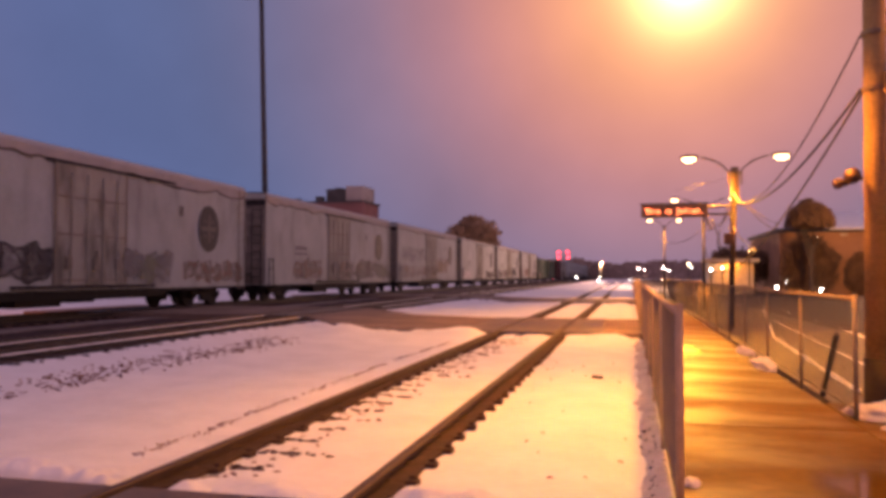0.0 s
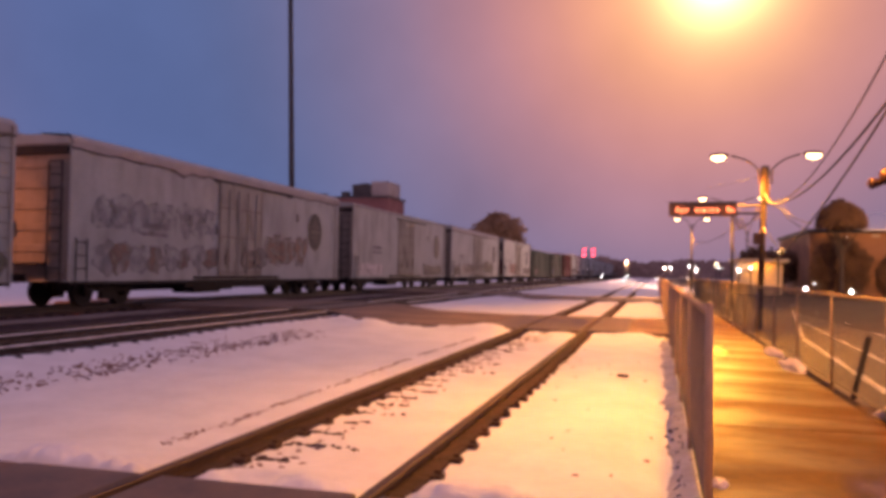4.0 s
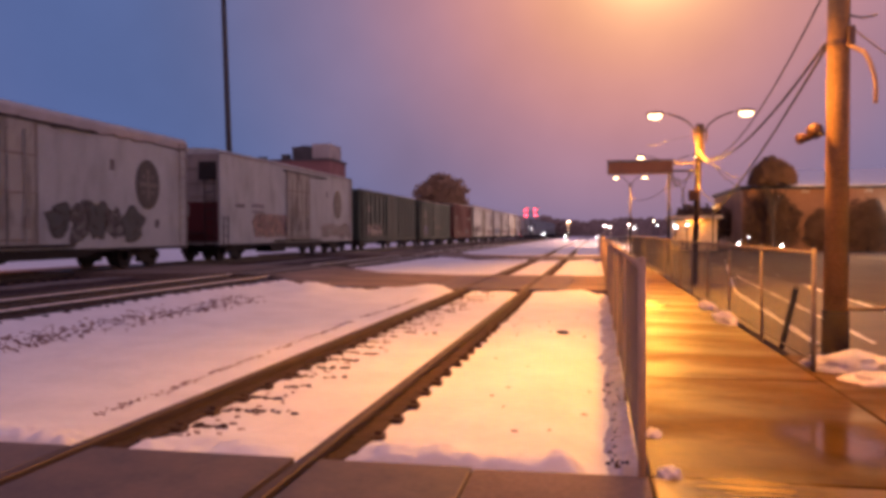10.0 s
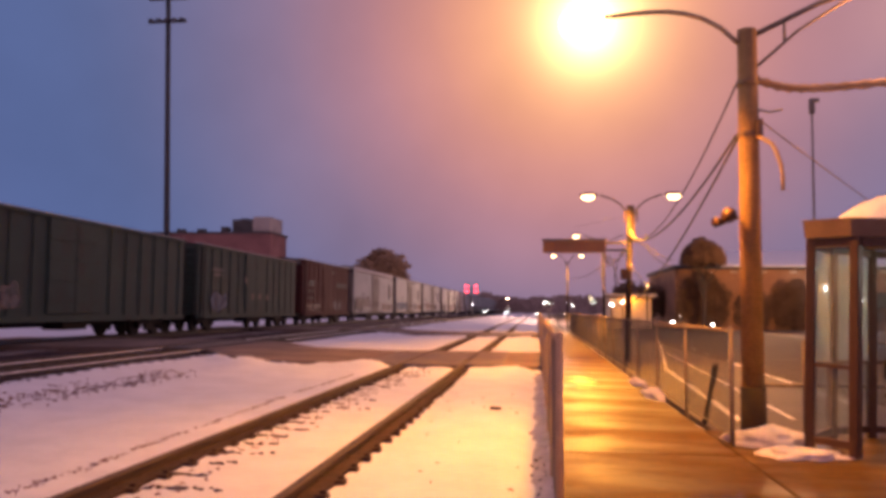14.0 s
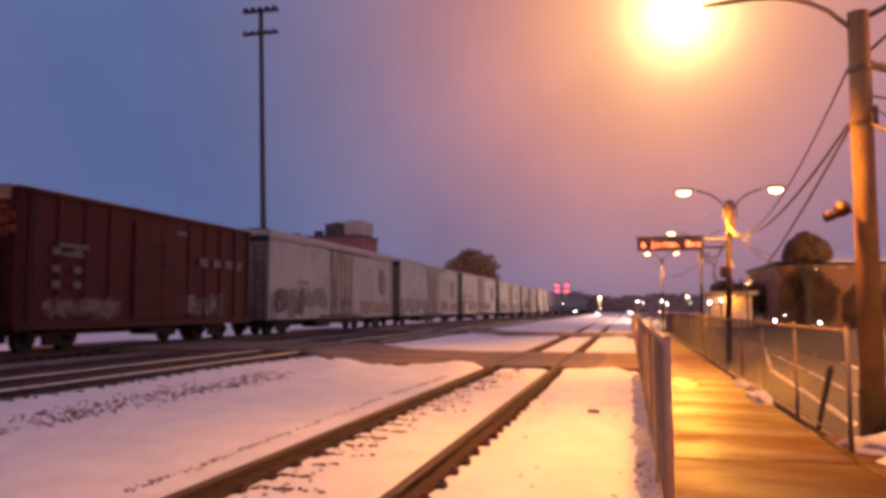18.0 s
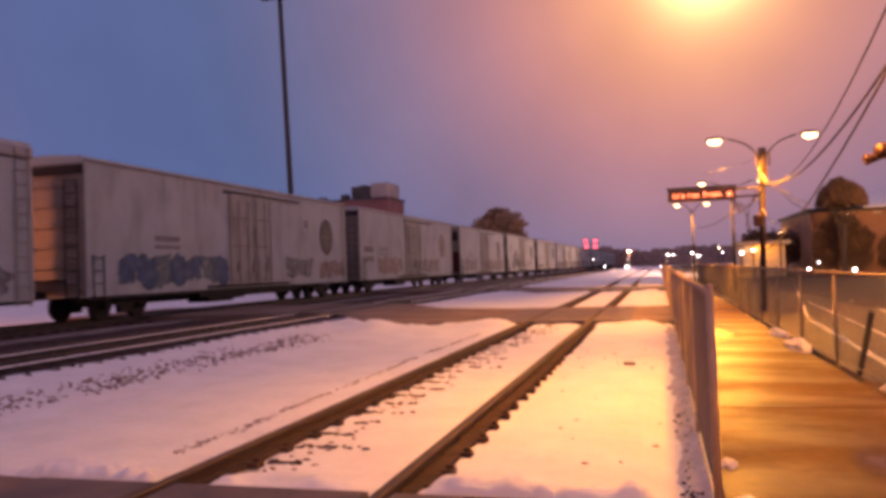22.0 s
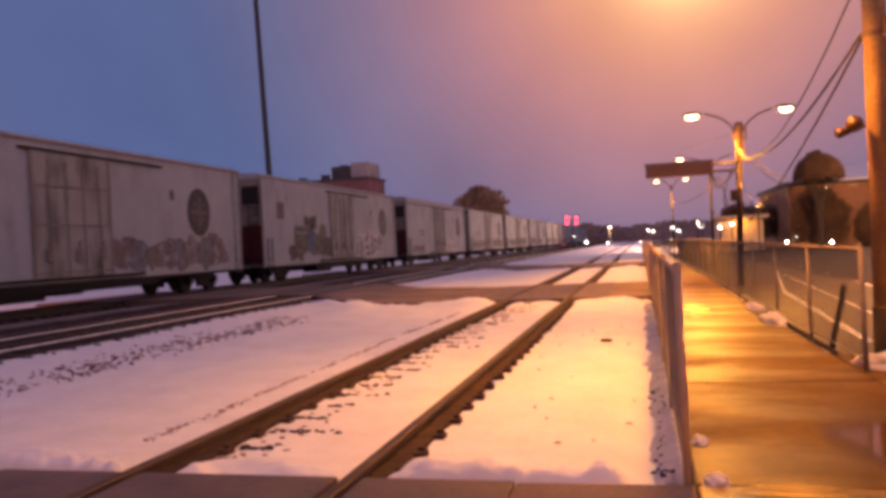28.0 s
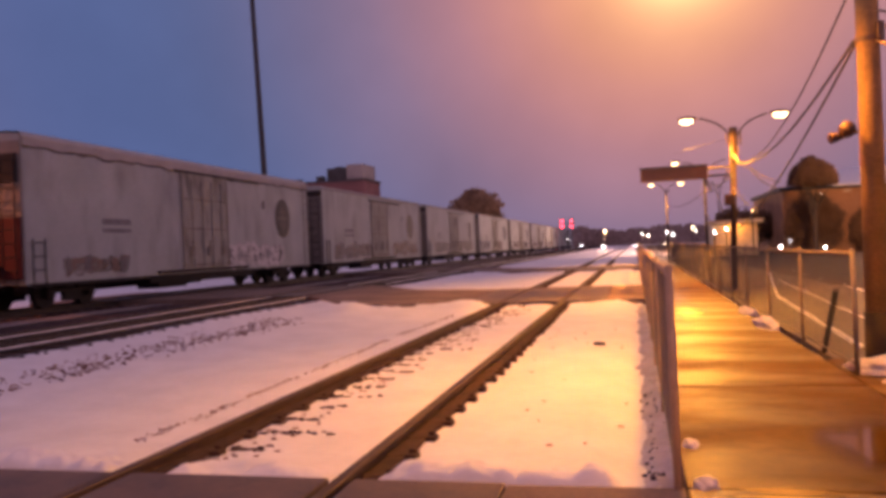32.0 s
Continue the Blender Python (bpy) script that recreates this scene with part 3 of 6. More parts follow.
def reefer(length, label, cap=True, recess=False, off=3.1, wide=False):
    """White insulated boxcar; its near end is at local y = 0, it stretches to +y."""
    root = thing("refrigerator_car", label, "railway car", group="cars of the freight train")
    y0, y1, hw, sill, eave, top = 2.62 if wide else 1.85, length - 0.14, 1.52, 0.74, 4.77, 4.97
    L, mid = y1 - y0, (y0 + y1) / 2
    bm = B()
    ring = [(-hw, sill), (hw, sill), (hw, eave), (hw - 0.12, eave + 0.12), (0.35, top), (-0.35, top), (-hw + 0.12, eave + 0.12), (-hw, eave)]
    ends = [[bm.verts.new((x, y, z)) for x, z in ring] for y in (y0, y1)]
    n = len(ring)
    for i in range(n):
        bm.faces.new((ends[0][i], ends[0][(i + 1) % n], ends[1][(i + 1) % n], ends[1][i]))
    bm.faces.new(ends[0]), bm.faces.new(ends[1])
    bmesh.ops.recalc_face_normals(bm, faces=bm.faces)
    part("body", bm, M_CARWHITE, root)
    for s in (-1, 1):
        # plug door with frame, bars and cranks
        dy = y0 + L * 0.485
        bm = B()
        box(bm, (s * (hw + 0.03), dy, 2.68), (0.06, 3.3, 3.6), bevel=0.02)
        door = part("plug_door", bm, M_DOOR, root)
        bm = B()
        for k in (-1.0, -0.3, 0.4, 1.1):
            rod(bm, (s * (hw + 0.09), dy + k, 0.95), (s * (hw + 0.09), dy + k, 4.2), 0.025, seg=6)
        part("locking_bar", bm, M_DOOR, door)
        bm = B()
        for z in (1.05, 2.4, 3.5):
            box(bm, (s * (hw + 0.075), dy, z), (0.03, 3.0, 0.06))
        part("door_rib", bm, M_RIB, door)
        for k in (-1.6, 1.6):
            bm = B()
            box(bm, (s * (hw + 0.066), dy + k, 2.68), (0.02, 0.09, 3.5))
            part("door_edge", bm, M_RIB, door)
        for k in (-1.1, 0.1, 1.15):
            bm = B()
            box(bm, (s * (hw + 0.10), dy + k, 1.55), (0.07, 0.26, 0.36), bevel=0.02)
            rod(bm, (s * (hw + 0.13), dy + k, 1.5), (s * (hw + 0.13), dy + k, 1.95), 0.03, seg=6)
            part("door_crank", bm, M_RIB, door)
        for ty, tz, th in ((dy, 0.86, 0.09), (dy + 1.2, 4.5, 0.07)):
            bm = B()
            box(bm, (s * (hw + 0.05), ty, tz), (0.1, 6.4, th))
            part("door_track", bm, M_UNDER, root)
        # sill channel, eave strip
        bm = B()
        box(bm, (s * (hw - 0.03), mid, sill - 0.03), (0.08, L - 0.1, 0.10))
        box(bm, (s * (hw - 0.12), mid, sill - 0.17), (0.06, L * 0.40, 0.14))
        part("side_sill", bm, M_UNDER, root)
        bm = B()
        box(bm, (s * (hw + 0.012), mid, eave - 0.02), (0.03, L, 0.09))
        part("eave_strip", bm, M_CAREND, root)
        # round emblem with a cross
        ey = (length - off) if s > 0 else (y0 + off)
        bm = B()
        rod(bm, (s * (hw + 0.0), 0, 3.00), (s * (hw + 0.026), 0, 3.00), 0.90, seg=32)
        bmesh.ops.scale(bm, vec=(1, 0.84, 1), verts=bm.verts)
        bmesh.ops.translate(bm, vec=(0, ey, 0), verts=bm.verts)
        em = part("emblem", bm, M_EMBLEM, root, "dark round emblem with a pale cross")
        bm = B()
        for sz in ((0.012, 0.16, 1.1), (0.012, 1.1, 0.16)):
            box(bm, (s * (hw + 0.031), ey, 3.00), sz)
        for a in range(4):
            q = radians(45 + 90 * a)
            box(bm, (s * (hw + 0.030), ey + 0.40 * math.cos(q), 3.00 + 0.40 * math.sin(q)), (0.01, 0.14, 0.14))
        part("cross", bm, M_CROSS, em)
        # reporting marks as bars
        for z, w, h in ((2.55, 1.4, 0.19), (2.27, 1.4, 0.13)):
            bm = B()
            box(bm, (s * (hw + 0.002), y0 + 3.9, z), (0.012, w, h))
            part("lettering_bar", bm, M_STENCIL, root)
        ladder(root, s * (hw + 0.07), y0 + 0.42, 0.6, 2.0 if s > 0 else eave)
        ladder(root, s * (hw + 0.07), y1 - 0.42, 0.6, eave if s > 0 else 2.0, paint=M_RIB)
    for y, s in ((y0, -1), (y1, 1)):
        bm = B()
        for z in (1.1, 1.7, 2.3, 2.9, 3.5, 4.1):
            box(bm, (0, y + s * 0.03, z), (2.7, 0.06, 0.22), bevel=0.025)
        part("end_rib", bm, M_CAREND, root)
        # darker sheet over the white end, standing in for its shade
        bm = B()
        box(bm, (0, y + s * 0.012, 2.75), (2.96, 0.02, 3.9))
        part("end_sheet", bm, M_CAREND, root)
        if recess and s < 0:
            for c, sz, nm, mt in (((0, y - 0.06, 1.75), (2.9, 0.1, 1.7), "machine_door", M_CARRED), ((0.98, y - 0.06, 3.95), (0.8, 0.1, 0.8), "grille", M_UNDER), ((-0.3, y - 0.08, 2.25), (0.9, 0.1, 0.5), "hatch", M_CAREND)):
                bm = B()
                box(bm, c, sz, bevel=0.02)
                part(nm, bm, mt, root)
        elif s < 0:
            bm = B()
            box(bm, (0, y - 0.07, 4.5), (2.96, 0.1, 0.24))
            part("end_band", bm, M_UNDER, root, "black band across the car end")
        ladder(root, 1.1 * -s, y + s * 0.12, 0.6, 4.2, along="x")
        coupler(root, y, s)
        bm = B()
        box(bm, (0, y + s * 0.22, 1.25), (1.7, 0.35, 0.05))
        part("end_platform", bm, M_UNDER, root)
        bm = B()
        rod(bm, (-0.7, y + s * 0.16, 2.4), (-0.7, y + s * 0.24, 2.4), 0.28, seg=16)
        part("brake_wheel", bm, M_UNDER, root)
    bm = B()
    box(bm, (0, mid, 0.55), (0.7, L - 3.0, 0.3))
    box(bm, (0.7, mid - 2.0, 0.5), (0.9, 1.8, 0.45), bevel=0.03)
    box(bm, (-0.6, mid + 1.6, 0.5), (0.7, 1.2, 0.4), bevel=0.03)
    part("underframe", bm, M_UNDER, root)
    # snow cap with a ragged edge hanging at the eaves
    if cap:
        bm = B()
        cols = steps((y0, y1, 0.30))
        for s in (-1, 1):
            prev = None
            for y in cols:
                drop = 0.16 + 0.26 * abs(noise.noise((y * 0.9, s, length * 7.1))) + 0.08 * abs(noise.noise((y * 2.7, s, length * 3.3)))
                v = [bm.verts.new(p) for p in ((s * 0.3, y, top + 0.05), (s * (hw - 0.10), y, eave + 0.18), (s * (hw + 0.045), y, eave + 0.02), (s * (hw + 0.045), y, eave - drop), (s * (hw + 0.004), y, eave - drop))]
                if prev:
                    for i in range(4):
                        bm.faces.new((prev[i], v[i], v[i + 1], prev[i + 1]))
                prev = v
        bmesh.ops.recalc_face_normals(bm, faces=bm.faces)
        part("roof_frost", bm, M_CAP, root, "frozen snow hanging raggedly at the eaves")
        # shade under the ragged edge, laid on as a dark strip
        for s in (-1, 1):
            bm = B()
            prev = None
            for y in cols:
                drop = 0.16 + 0.26 * abs(noise.noise((y * 0.9, s, length * 7.1))) + 0.08 * abs(noise.noise((y * 2.7, s, length * 3.3)))
                w = 0.05 + 0.10 * abs(noise.noise((y * 1.7, s, length * 5.3)))
                v = [bm.verts.new((s * (hw + 0.010), y, z)) for z in (eave - drop + 0.01, eave - drop - w)]
                if prev:
                    bm.faces.new((prev[0], v[0], v[1], prev[1]))
                prev = v
            part("eave_shade", bm, M_EAVESHADE, root, "shade of the ragged snow edge, painted as a dark strip")
    for y in (y0 + 2.3, y1 - 2.3):
        truck(root, y)
    return root


def boxcar(length, paint, label, top=4.55):
    root = thing("boxcar", label, "railway car", group="cars of the freight train")
    y0, y1, hw, sill, eave = 1.5, length - 0.02, 1.50, 0.82, top - 0.18
    L, mid = y1 - y0, (y0 + y1) / 2
    bm = B()
    ring = [(-hw, sill), (hw, sill), (hw, eave), (0, top), (-hw, eave)]
    ends = [[bm.verts.new((x, y, z)) for x, z in ring] for y in (y0, y1)]
    n = len(ring)
    for i in range(n):
        bm.faces.new((ends[0][i], ends[0][(i + 1) % n], ends[1][(i + 1) % n], ends[1][i]))
    bm.faces.new(ends[0]), bm.faces.new(ends[1])
    bmesh.ops.recalc_face_normals(bm, faces=bm.faces)
    part("body", bm, paint, root)
    for s in (-1, 1):
        k = y0 + 0.5
        while k < y1 - 0.2:
            if abs(k - mid) > 1.7:
                bm = B()
                box(bm, (s * (hw + 0.03), k, (sill + eave) / 2), (0.045, 0.11, eave - sill - 0.12))
                part("side_post", bm, paint, root)
            k += 1.15
        for d in (-0.78, 0.78):
            bm = B()
            box(bm, (s * (hw + 0.06), mid + d, 2.55), (0.05, 1.52, 3.2), bevel=0.015)
            leaf = part("sliding_door", bm, paint, root)
            for z in (1.4, 2.1, 2.8, 3.5):
                bm = B()
                box(bm, (s * (hw + 0.098), mid + d, z), (0.03, 1.4, 0.12))
                part("door_rib", bm, paint, leaf)
        bm = B()
        box(bm, (s * (hw + 0.04), mid, eave - 0.03), (0.1, L, 0.1))
        box(bm, (s * (hw + 0.02), mid, sill - 0.06), (0.1, L, 0.2))
        part("side_sill", bm, paint, root)
        bm = B()
        box(bm, (s * (hw - 0.06), mid, eave + 0.04), (0.22, L - 0.1, 0.06), bevel=0.02)
        part("roof_frost", bm, M_CAP, root, "thin line of frozen snow along the roof edge")
        for z, w in ((3.1, 1.3), (2.85, 0.9)):
            bm = B()
            box(bm, (s * (hw + 0.08), y0 + 2.2, z), (0.012, w, 0.14))
            part("lettering_bar", bm, M_CROSS, root)
        ladder(root, s * (hw + 0.1), y0 + 0.35, 0.6, eave)
    for y, s in ((y0, -1), (y1, 1)):
        bm = B()
        for i in range(9):
            box(bm, (0, y + s * 0.03, 1.05 + i * 0.37), (2.8, 0.07, 0.16), bevel=0.03)
        part("end_rib", bm, paint, root)
        coupler(root, y, s)
        ladder(root, 1.15, y + s * 0.12, 0.6, 4.2, along="x")
    bm = B()
    box(bm, (0, mid, 0.6), (0.7, L - 2.4, 0.3))
    box(bm, (0.6, mid + 1.0, 0.55), (0.8, 1.5, 0.4), bevel=0.03)
    part("underframe", bm, M_UNDER, root)
    for y in (y0 + 2.1, y1 - 2.1):
        truck(root, y)
    return root


def paint_mat(name, c, cover=0.85, least=0.3):
    """Faded spray paint that lets the wall of the car show through unevenly."""
    m = mat(name, c, 0.6, vary=0.3, scale=2.0, fine=20, bump=0)
    n, l = m.node_tree.nodes, m.node_tree.links
    co, no, mr = (n.new("ShaderNode" + k) for k in ("TexCoord", "TexNoise", "MapRange"))
    no.inputs["Scale"].default_value, no.inputs["Detail"].default_value = 2.6, 6
    mr.inputs[1].default_value, mr.inputs[2].default_value, mr.inputs[3].default_value, mr.inputs[4].default_value = 0.34, 0.60, least, cover
    l.new(co.outputs["Object"], no.inputs["Vector"])
    l.new(no.outputs["Fac"], mr.inputs[0])
    l.new(mr.outputs[0], n["Principled BSDF"].inputs["Alpha"])
    return m


G_WHITE, G_BLACK, G_BLUE = paint_mat("spray_white", (0.62, 0.61, 0.62), 1.0, 0.5), paint_mat("spray_black", (0.045, 0.04, 0.048), 0.9, 0.4), paint_mat("spray_blue", (0.035, 0.085, 0.18), 1.0, 0.7)
G_TEAL, G_PINK, G_GREEN = paint_mat("spray_teal", (0.13, 0.19, 0.20), 0.8), paint_mat("spray_rose", (0.28, 0.165, 0.15)), paint_mat("spray_green", (0.17, 0.19, 0.13), 0.75)
G_LIME, G_WINE = paint_mat("spray_lime", (0.085, 0.10, 0.045), 0.85, 0.4), paint_mat("spray_wine", (0.085, 0.032, 0.040), 0.85, 0.4)
G_DEEP = paint_mat("spray_deep_teal", (0.030, 0.048, 0.055), 1.0, 0.75)
G_FAINT = paint_mat("spray_faint", (0.22, 0.22, 0.25), 0.4, 0.0)
G_GREY, G_RUST = paint_mat("spray_grey", (0.19, 0.18, 0.19), 0.8), paint_mat("rust_stain", (0.25, 0.165, 0.13), 0.75, 0.15)


def graffiti(car, ya, yb, za, zb, fills, line, seed, hw=1.52):
    """A row of swollen, uneven letters of spray paint on the side, each with a ragged outline."""
    r = random.Random(seed)
    letters = max(2, round((yb - ya) / (0.72 * (zb - za))))
    step, h = (yb - ya) / letters, (zb - za) / 2
    for i in range(letters):
        co, fa = [], []
        cy, cz = ya + step * (i + 0.5) + r.uniform(-0.1, 0.1) * step, (za + zb) / 2 + r.uniform(-0.14, 0.10) * h
        w, hh, slant, n = step * r.uniform(0.56, 0.82), h * r.uniform(0.8, 1.12), r.uniform(-0.3, 0.3), 22
        rim = []
        for k in range(n):
            q = 2 * math.pi * k / n
            c, s = math.cos(q), math.sin(q)
            grow = (abs(c) ** 3.2 + abs(s) ** 3.2) ** (-1 / 3.2)
            grow *= 0.80 + 0.42 * noise.noise((c * 1.9 + seed, s * 1.9, i * 3.7)) + r.uniform(-0.025, 0.025)
            rim.append((cy + w * c * grow + slant * hh * s * grow, cz + hh * s * grow))
        x = hw + 0.004 + 0.003 * (i % 2)
        me = bpy.data.meshes.new("spray_fill")
        me.from_pydata([(x, py, pz) for py, pz in rim], [], [tuple(range(n))])
        me.materials.append(fills[i % len(fills)])
        new("spray_fill", me).parent = car
        th = 0.13 if line is G_WHITE else 0.06 if line is G_BLACK else 0.035
        bars = [rim]
        # a bar or hook inside the letter
        bars.append([(cy + r.uniform(-0.5, 0.5) * w, cz + hh * (0.5 - 0.25 * j)) for j in range(5)])
        for b, pts in enumerate(bars):
            base, m = len(co), len(pts)
            for j, (py, pz) in enumerate(pts):
                p, q = (pts[j - 1], pts[(j + 1) % m]) if b == 0 else (pts[max(j - 1, 0)], pts[min(j + 1, m - 1)])
                ln = math.hypot(q[0] - p[0], q[1] - p[1]) or 1
                t = th * r.uniform(0.6, 0.9)
                ny, nz = -(q[1] - p[1]) / ln * t, (q[0] - p[0]) / ln * t
                co += [(hw + 0.011 + 0.002 * (i % 2), py + ny, pz + nz), (hw + 0.011 + 0.002 * (i % 2), py - ny, pz - nz)]
            for j in range(m if b == 0 else m - 1):
                k = (j + 1) % m
                fa.append((base + 2 * j, base + 2 * j + 1, base + 2 * k + 1, base + 2 * k))
        me = bpy.data.meshes.new("spray_line")
        me.from_pydata(co, [], fa)
        me.materials.append(line)
        new("spray_line", me).parent = car


# first coupling of each car at the start of the clip, along the far track
# how far the emblem stands from the far coupling, where it differs
EMBLEM = {1: 2.55, 3: 2.65, 4: 2.9, 9: 2.5, 10: 2.7, 12: 3.3, 13: 2.85}
GAPS = [9.6, 30.5, 51.1, 72.4, 93.6, 115.3, 136.6, 155.2, 172.0, 186.9, 208.0, 229.5, 251.4, 273.4, 294.5, 316.2, 337.6, 359.0, 380.5, 402.0, 423.4, 444.9, 466.3, 487.8]
KINDS = "wwwwwwggrwwwwwwwwwwwwww"
TRAIN = []
for i, kd in enumerate(KINDS):
    ln = GAPS[i + 1] - GAPS[i]
    if kd == "w":
        car = reefer(ln, "grimy white refrigerator car with round emblem and spray paint", cap=i in (0, 1, 2, 4, 9, 14), recess=i in (5, 12, 13, 14, 19), wide=i in (5, 12, 14), off=EMBLEM.get(i, 3.1))
    elif kd == "g":
        car = boxcar(ln, M_CARGREEN, "dull green ribbed boxcar with double doors", 4.42)
    else:
        car = boxcar(ln, M_CARRED, "oxide red ribbed boxcar with double doors", 4.75)
    TRAIN.append((car, GAPS[i]))


# spray paint, car by car: stretch along the car, heights, fills and line
SPRAY = {0: [(5.6, 9.3, 0.95, 2.2, (G_GREY, G_BLACK), G_BLACK), (12.6, 15.1, 0.88, 2.15, (G_GREY, G_GREEN), G_GREY), (16.0, 20.6, 0.9, 1.85, (G_RUST,), G_RUST)],
         1: [(4.9, 8.5, 0.9, 2.1, (G_RUST,), G_GREY), (10.0, 13.0, 0.9, 2.1, (G_GREY, G_RUST), G_GREY), (13.6, 18.0, 0.9, 2.2, (G_BLACK, G_GREY), G_GREY), (18.0, 20.4, 0.9, 2.0, (G_GREEN,), G_GREY)],
         2: [(2.9, 10.3, 2.25, 3.45, (G_FAINT,), G_FAINT), (2.9, 10.4, 0.95, 2.05, (G_FAINT, G_RUST), G_FAINT), (11.3, 13.2, 1.0, 2.1, (G_RUST, G_GREY), G_RUST), (13.3, 17.2, 1.2, 2.8, (G_RUST,), G_RUST)],
         3: [(2.6, 6.5, 0.9, 1.6, (G_GREY,), G_WHITE), (15.2, 20.0, 0.85, 1.75, (G_BLACK, G_GREY), G_BLACK)],
         4: [(2.9, 4.9, 0.8, 1.9, (G_BLACK,), G_BLACK), (6.0, 10.1, 0.95, 2.1, (G_RUST, G_BLACK), G_GREY), (13.5, 18.2, 0.95, 2.35, (G_DEEP, G_BLACK), G_BLACK)],
         5: [(5.9, 10.4, 1.0, 2.2, (G_PINK,), G_RUST), (15.4, 20.6, 0.9, 1.9, (G_GREY,), G_RUST)],
         6: [(3.0, 7.0, 0.95, 2.0, (G_GREY,), G_RUST)],
         7: [(2.9, 5.0, 0.95, 2.0, (G_BLUE,), G_BLACK)],
         8: [(9.4, 12.5, 1.0, 1.85, (G_FAINT, G_GREY), G_FAINT), (2.6, 6.0, 0.95, 1.6, (G_RUST,), G_FAINT)],
         9: [(2.7, 5.7, 0.85, 2.3, (G_BLACK, G_GREY), G_BLACK), (5.9, 8.9, 1.2, 2.4, (G_GREY,), G_GREY), (14.4, 20.0, 0.9, 1.8, (G_GREY, G_RUST), G_RUST)],
         10: [(3.2, 9.5, 0.89, 2.1, (G_BLUE, G_BLUE, G_TEAL), G_TEAL), (14.3, 17.0, 1.0, 2.0, (G_GREY,), G_TEAL), (18.0, 21.0, 0.95, 1.9, (G_PINK, G_RUST), G_RUST)],
         11: [(4.6, 9.2, 0.95, 2.2, (G_RUST, G_PINK), G_RUST), (13.4, 17.6, 0.95, 2.1, (G_GREY, G_RUST), G_GREY)],
         12: [(4.0, 8.5, 0.9, 2.2, (G_GREY,), G_TEAL), (13.6, 20.4, 0.9, 2.2, (G_RUST, G_GREY), G_RUST)],
         13: [(4.4, 5.8, 0.9, 1.7, (G_WINE, G_PINK), G_DEEP), (5.1, 8.8, 0.95, 2.75, (G_LIME, G_BLUE, G_LIME), G_BLACK), (6.2, 7.6, 2.4, 3.15, (G_WINE,), G_DEEP), (7.9, 9.5, 1.0, 2.1, (G_WINE, G_LIME), G_BLACK), (13.3, 18.0, 0.9, 2.4, (G_GREY, G_BLACK), G_WHITE)],
         14: [(13.5, 18.5, 0.9, 1.8, (G_GREY,), G_WHITE), (4.0, 7.0, 0.9, 1.5, (G_GREY, G_RUST), G_RUST)],
         15: [(3.4, 10.0, 0.9, 1.9, (G_GREY,), G_RUST), (14.0, 20.0, 0.9, 2.0, (G_RUST,), G_GREY)],
         16: [(4.0, 9.5, 0.9, 2.0, (G_GREY,), G_TEAL), (13.5, 19.5, 0.9, 2.2, (G_BLACK, G_GREY), G_GREY)],
         18: [(4.0, 9.0, 0.9, 2.1, (G_GREY, G_RUST), G_GREY), (14.0, 19.0, 0.9, 2.0, (G_BLACK, G_GREY), G_GREY)],
         19: [(3.6, 8.8, 0.9, 1.9, (G_RUST,), G_RUST), (13.6, 17.6, 0.9, 2.2, (G_GREY,), G_BLACK)],
         20: [(4.4, 9.6, 0.9, 2.2, (G_GREY,), G_TEAL)],
         17: [(3.4, 8.0, 0.9, 2.2, (G_GREY,), G_BLUE), (12.5, 15.5, 0.9, 2.0, (G_RUST,), G_GREY)]}
for i, rows in SPRAY.items():
    for k, (ya, yb, za, zb, fills, line) in enumerate(rows):
        graffiti(TRAIN[i][0], ya, min(yb, GAPS[i + 1] - GAPS[i] - 0.5), za, zb, fills, line, 50 * i + k, 1.58 if KINDS[i] != "w" else 1.522 if not (ya < 13.1 and yb > 10.6) else 1.612)


def patch(car, y, z, w, h, paint, x):
    """A painted rectangle on the side of a car."""
    bm = B()
    box(bm, (x, y, z), (0.012, w, h), bevel=0.004)
    part("painted_mark", bm, paint, car)


patch(TRAIN[5][0], 8.2, 1.62, 4.3, 1.15, G_PINK, 1.517)
# pale marks on the boxcars and dark stencils on the refrigerator cars
for y, w in ((11.0, 0.62), (11.97, 0.55), (12.9, 0.65), (13.8, 0.42)):
    patch(TRAIN[8][0], y, 3.03, w, 0.34, M_MARK, 1.58)
for y in (3.0, 3.9):
    for z in (1.95, 2.4, 2.9):
        patch(TRAIN[8][0], y, z, 0.34, 0.22, M_MARK, 1.58)
for y, z in ((7.5, 2.7), (8.6, 1.82), (9.7, 1.84), (11.0, 1.8)):
    patch(TRAIN[7][0], y, z, 0.36, 0.34, M_MARK, 1.61)
patch(TRAIN[8][0], 9.4, 4.0, 0.6, 0.16, M_MARK, 1.61)
for i, rows in {13: ((3.6, 3.3, 0.75, 0.8),), 11: ((3.2, 2.5, 1.5, 0.34), (3.2, 1.95, 1.5, 0.3)), 5: ((4.6, 2.5, 0.9, 0.16),), 4: ((5.2, 2.55, 0.9, 0.18), (19.4, 1.6, 0.3, 0.3))}.items():
    for y, z, w, h in rows:
        patch(TRAIN[i][0], y, z, w, h, M_CROSS, 1.525)
for i in range(len(KINDS)):
    if KINDS[i] == "w":
        ln = GAPS[i + 1] - GAPS[i]
        patch(TRAIN[i][0], ln - 5.0, 3.55, 0.26, 0.36, M_CROSS, 1.525)
bm = B()
box(bm, (0, 1.5 - 0.09, 4.42), (2.8, 0.05, 0.42), bevel=0.01)
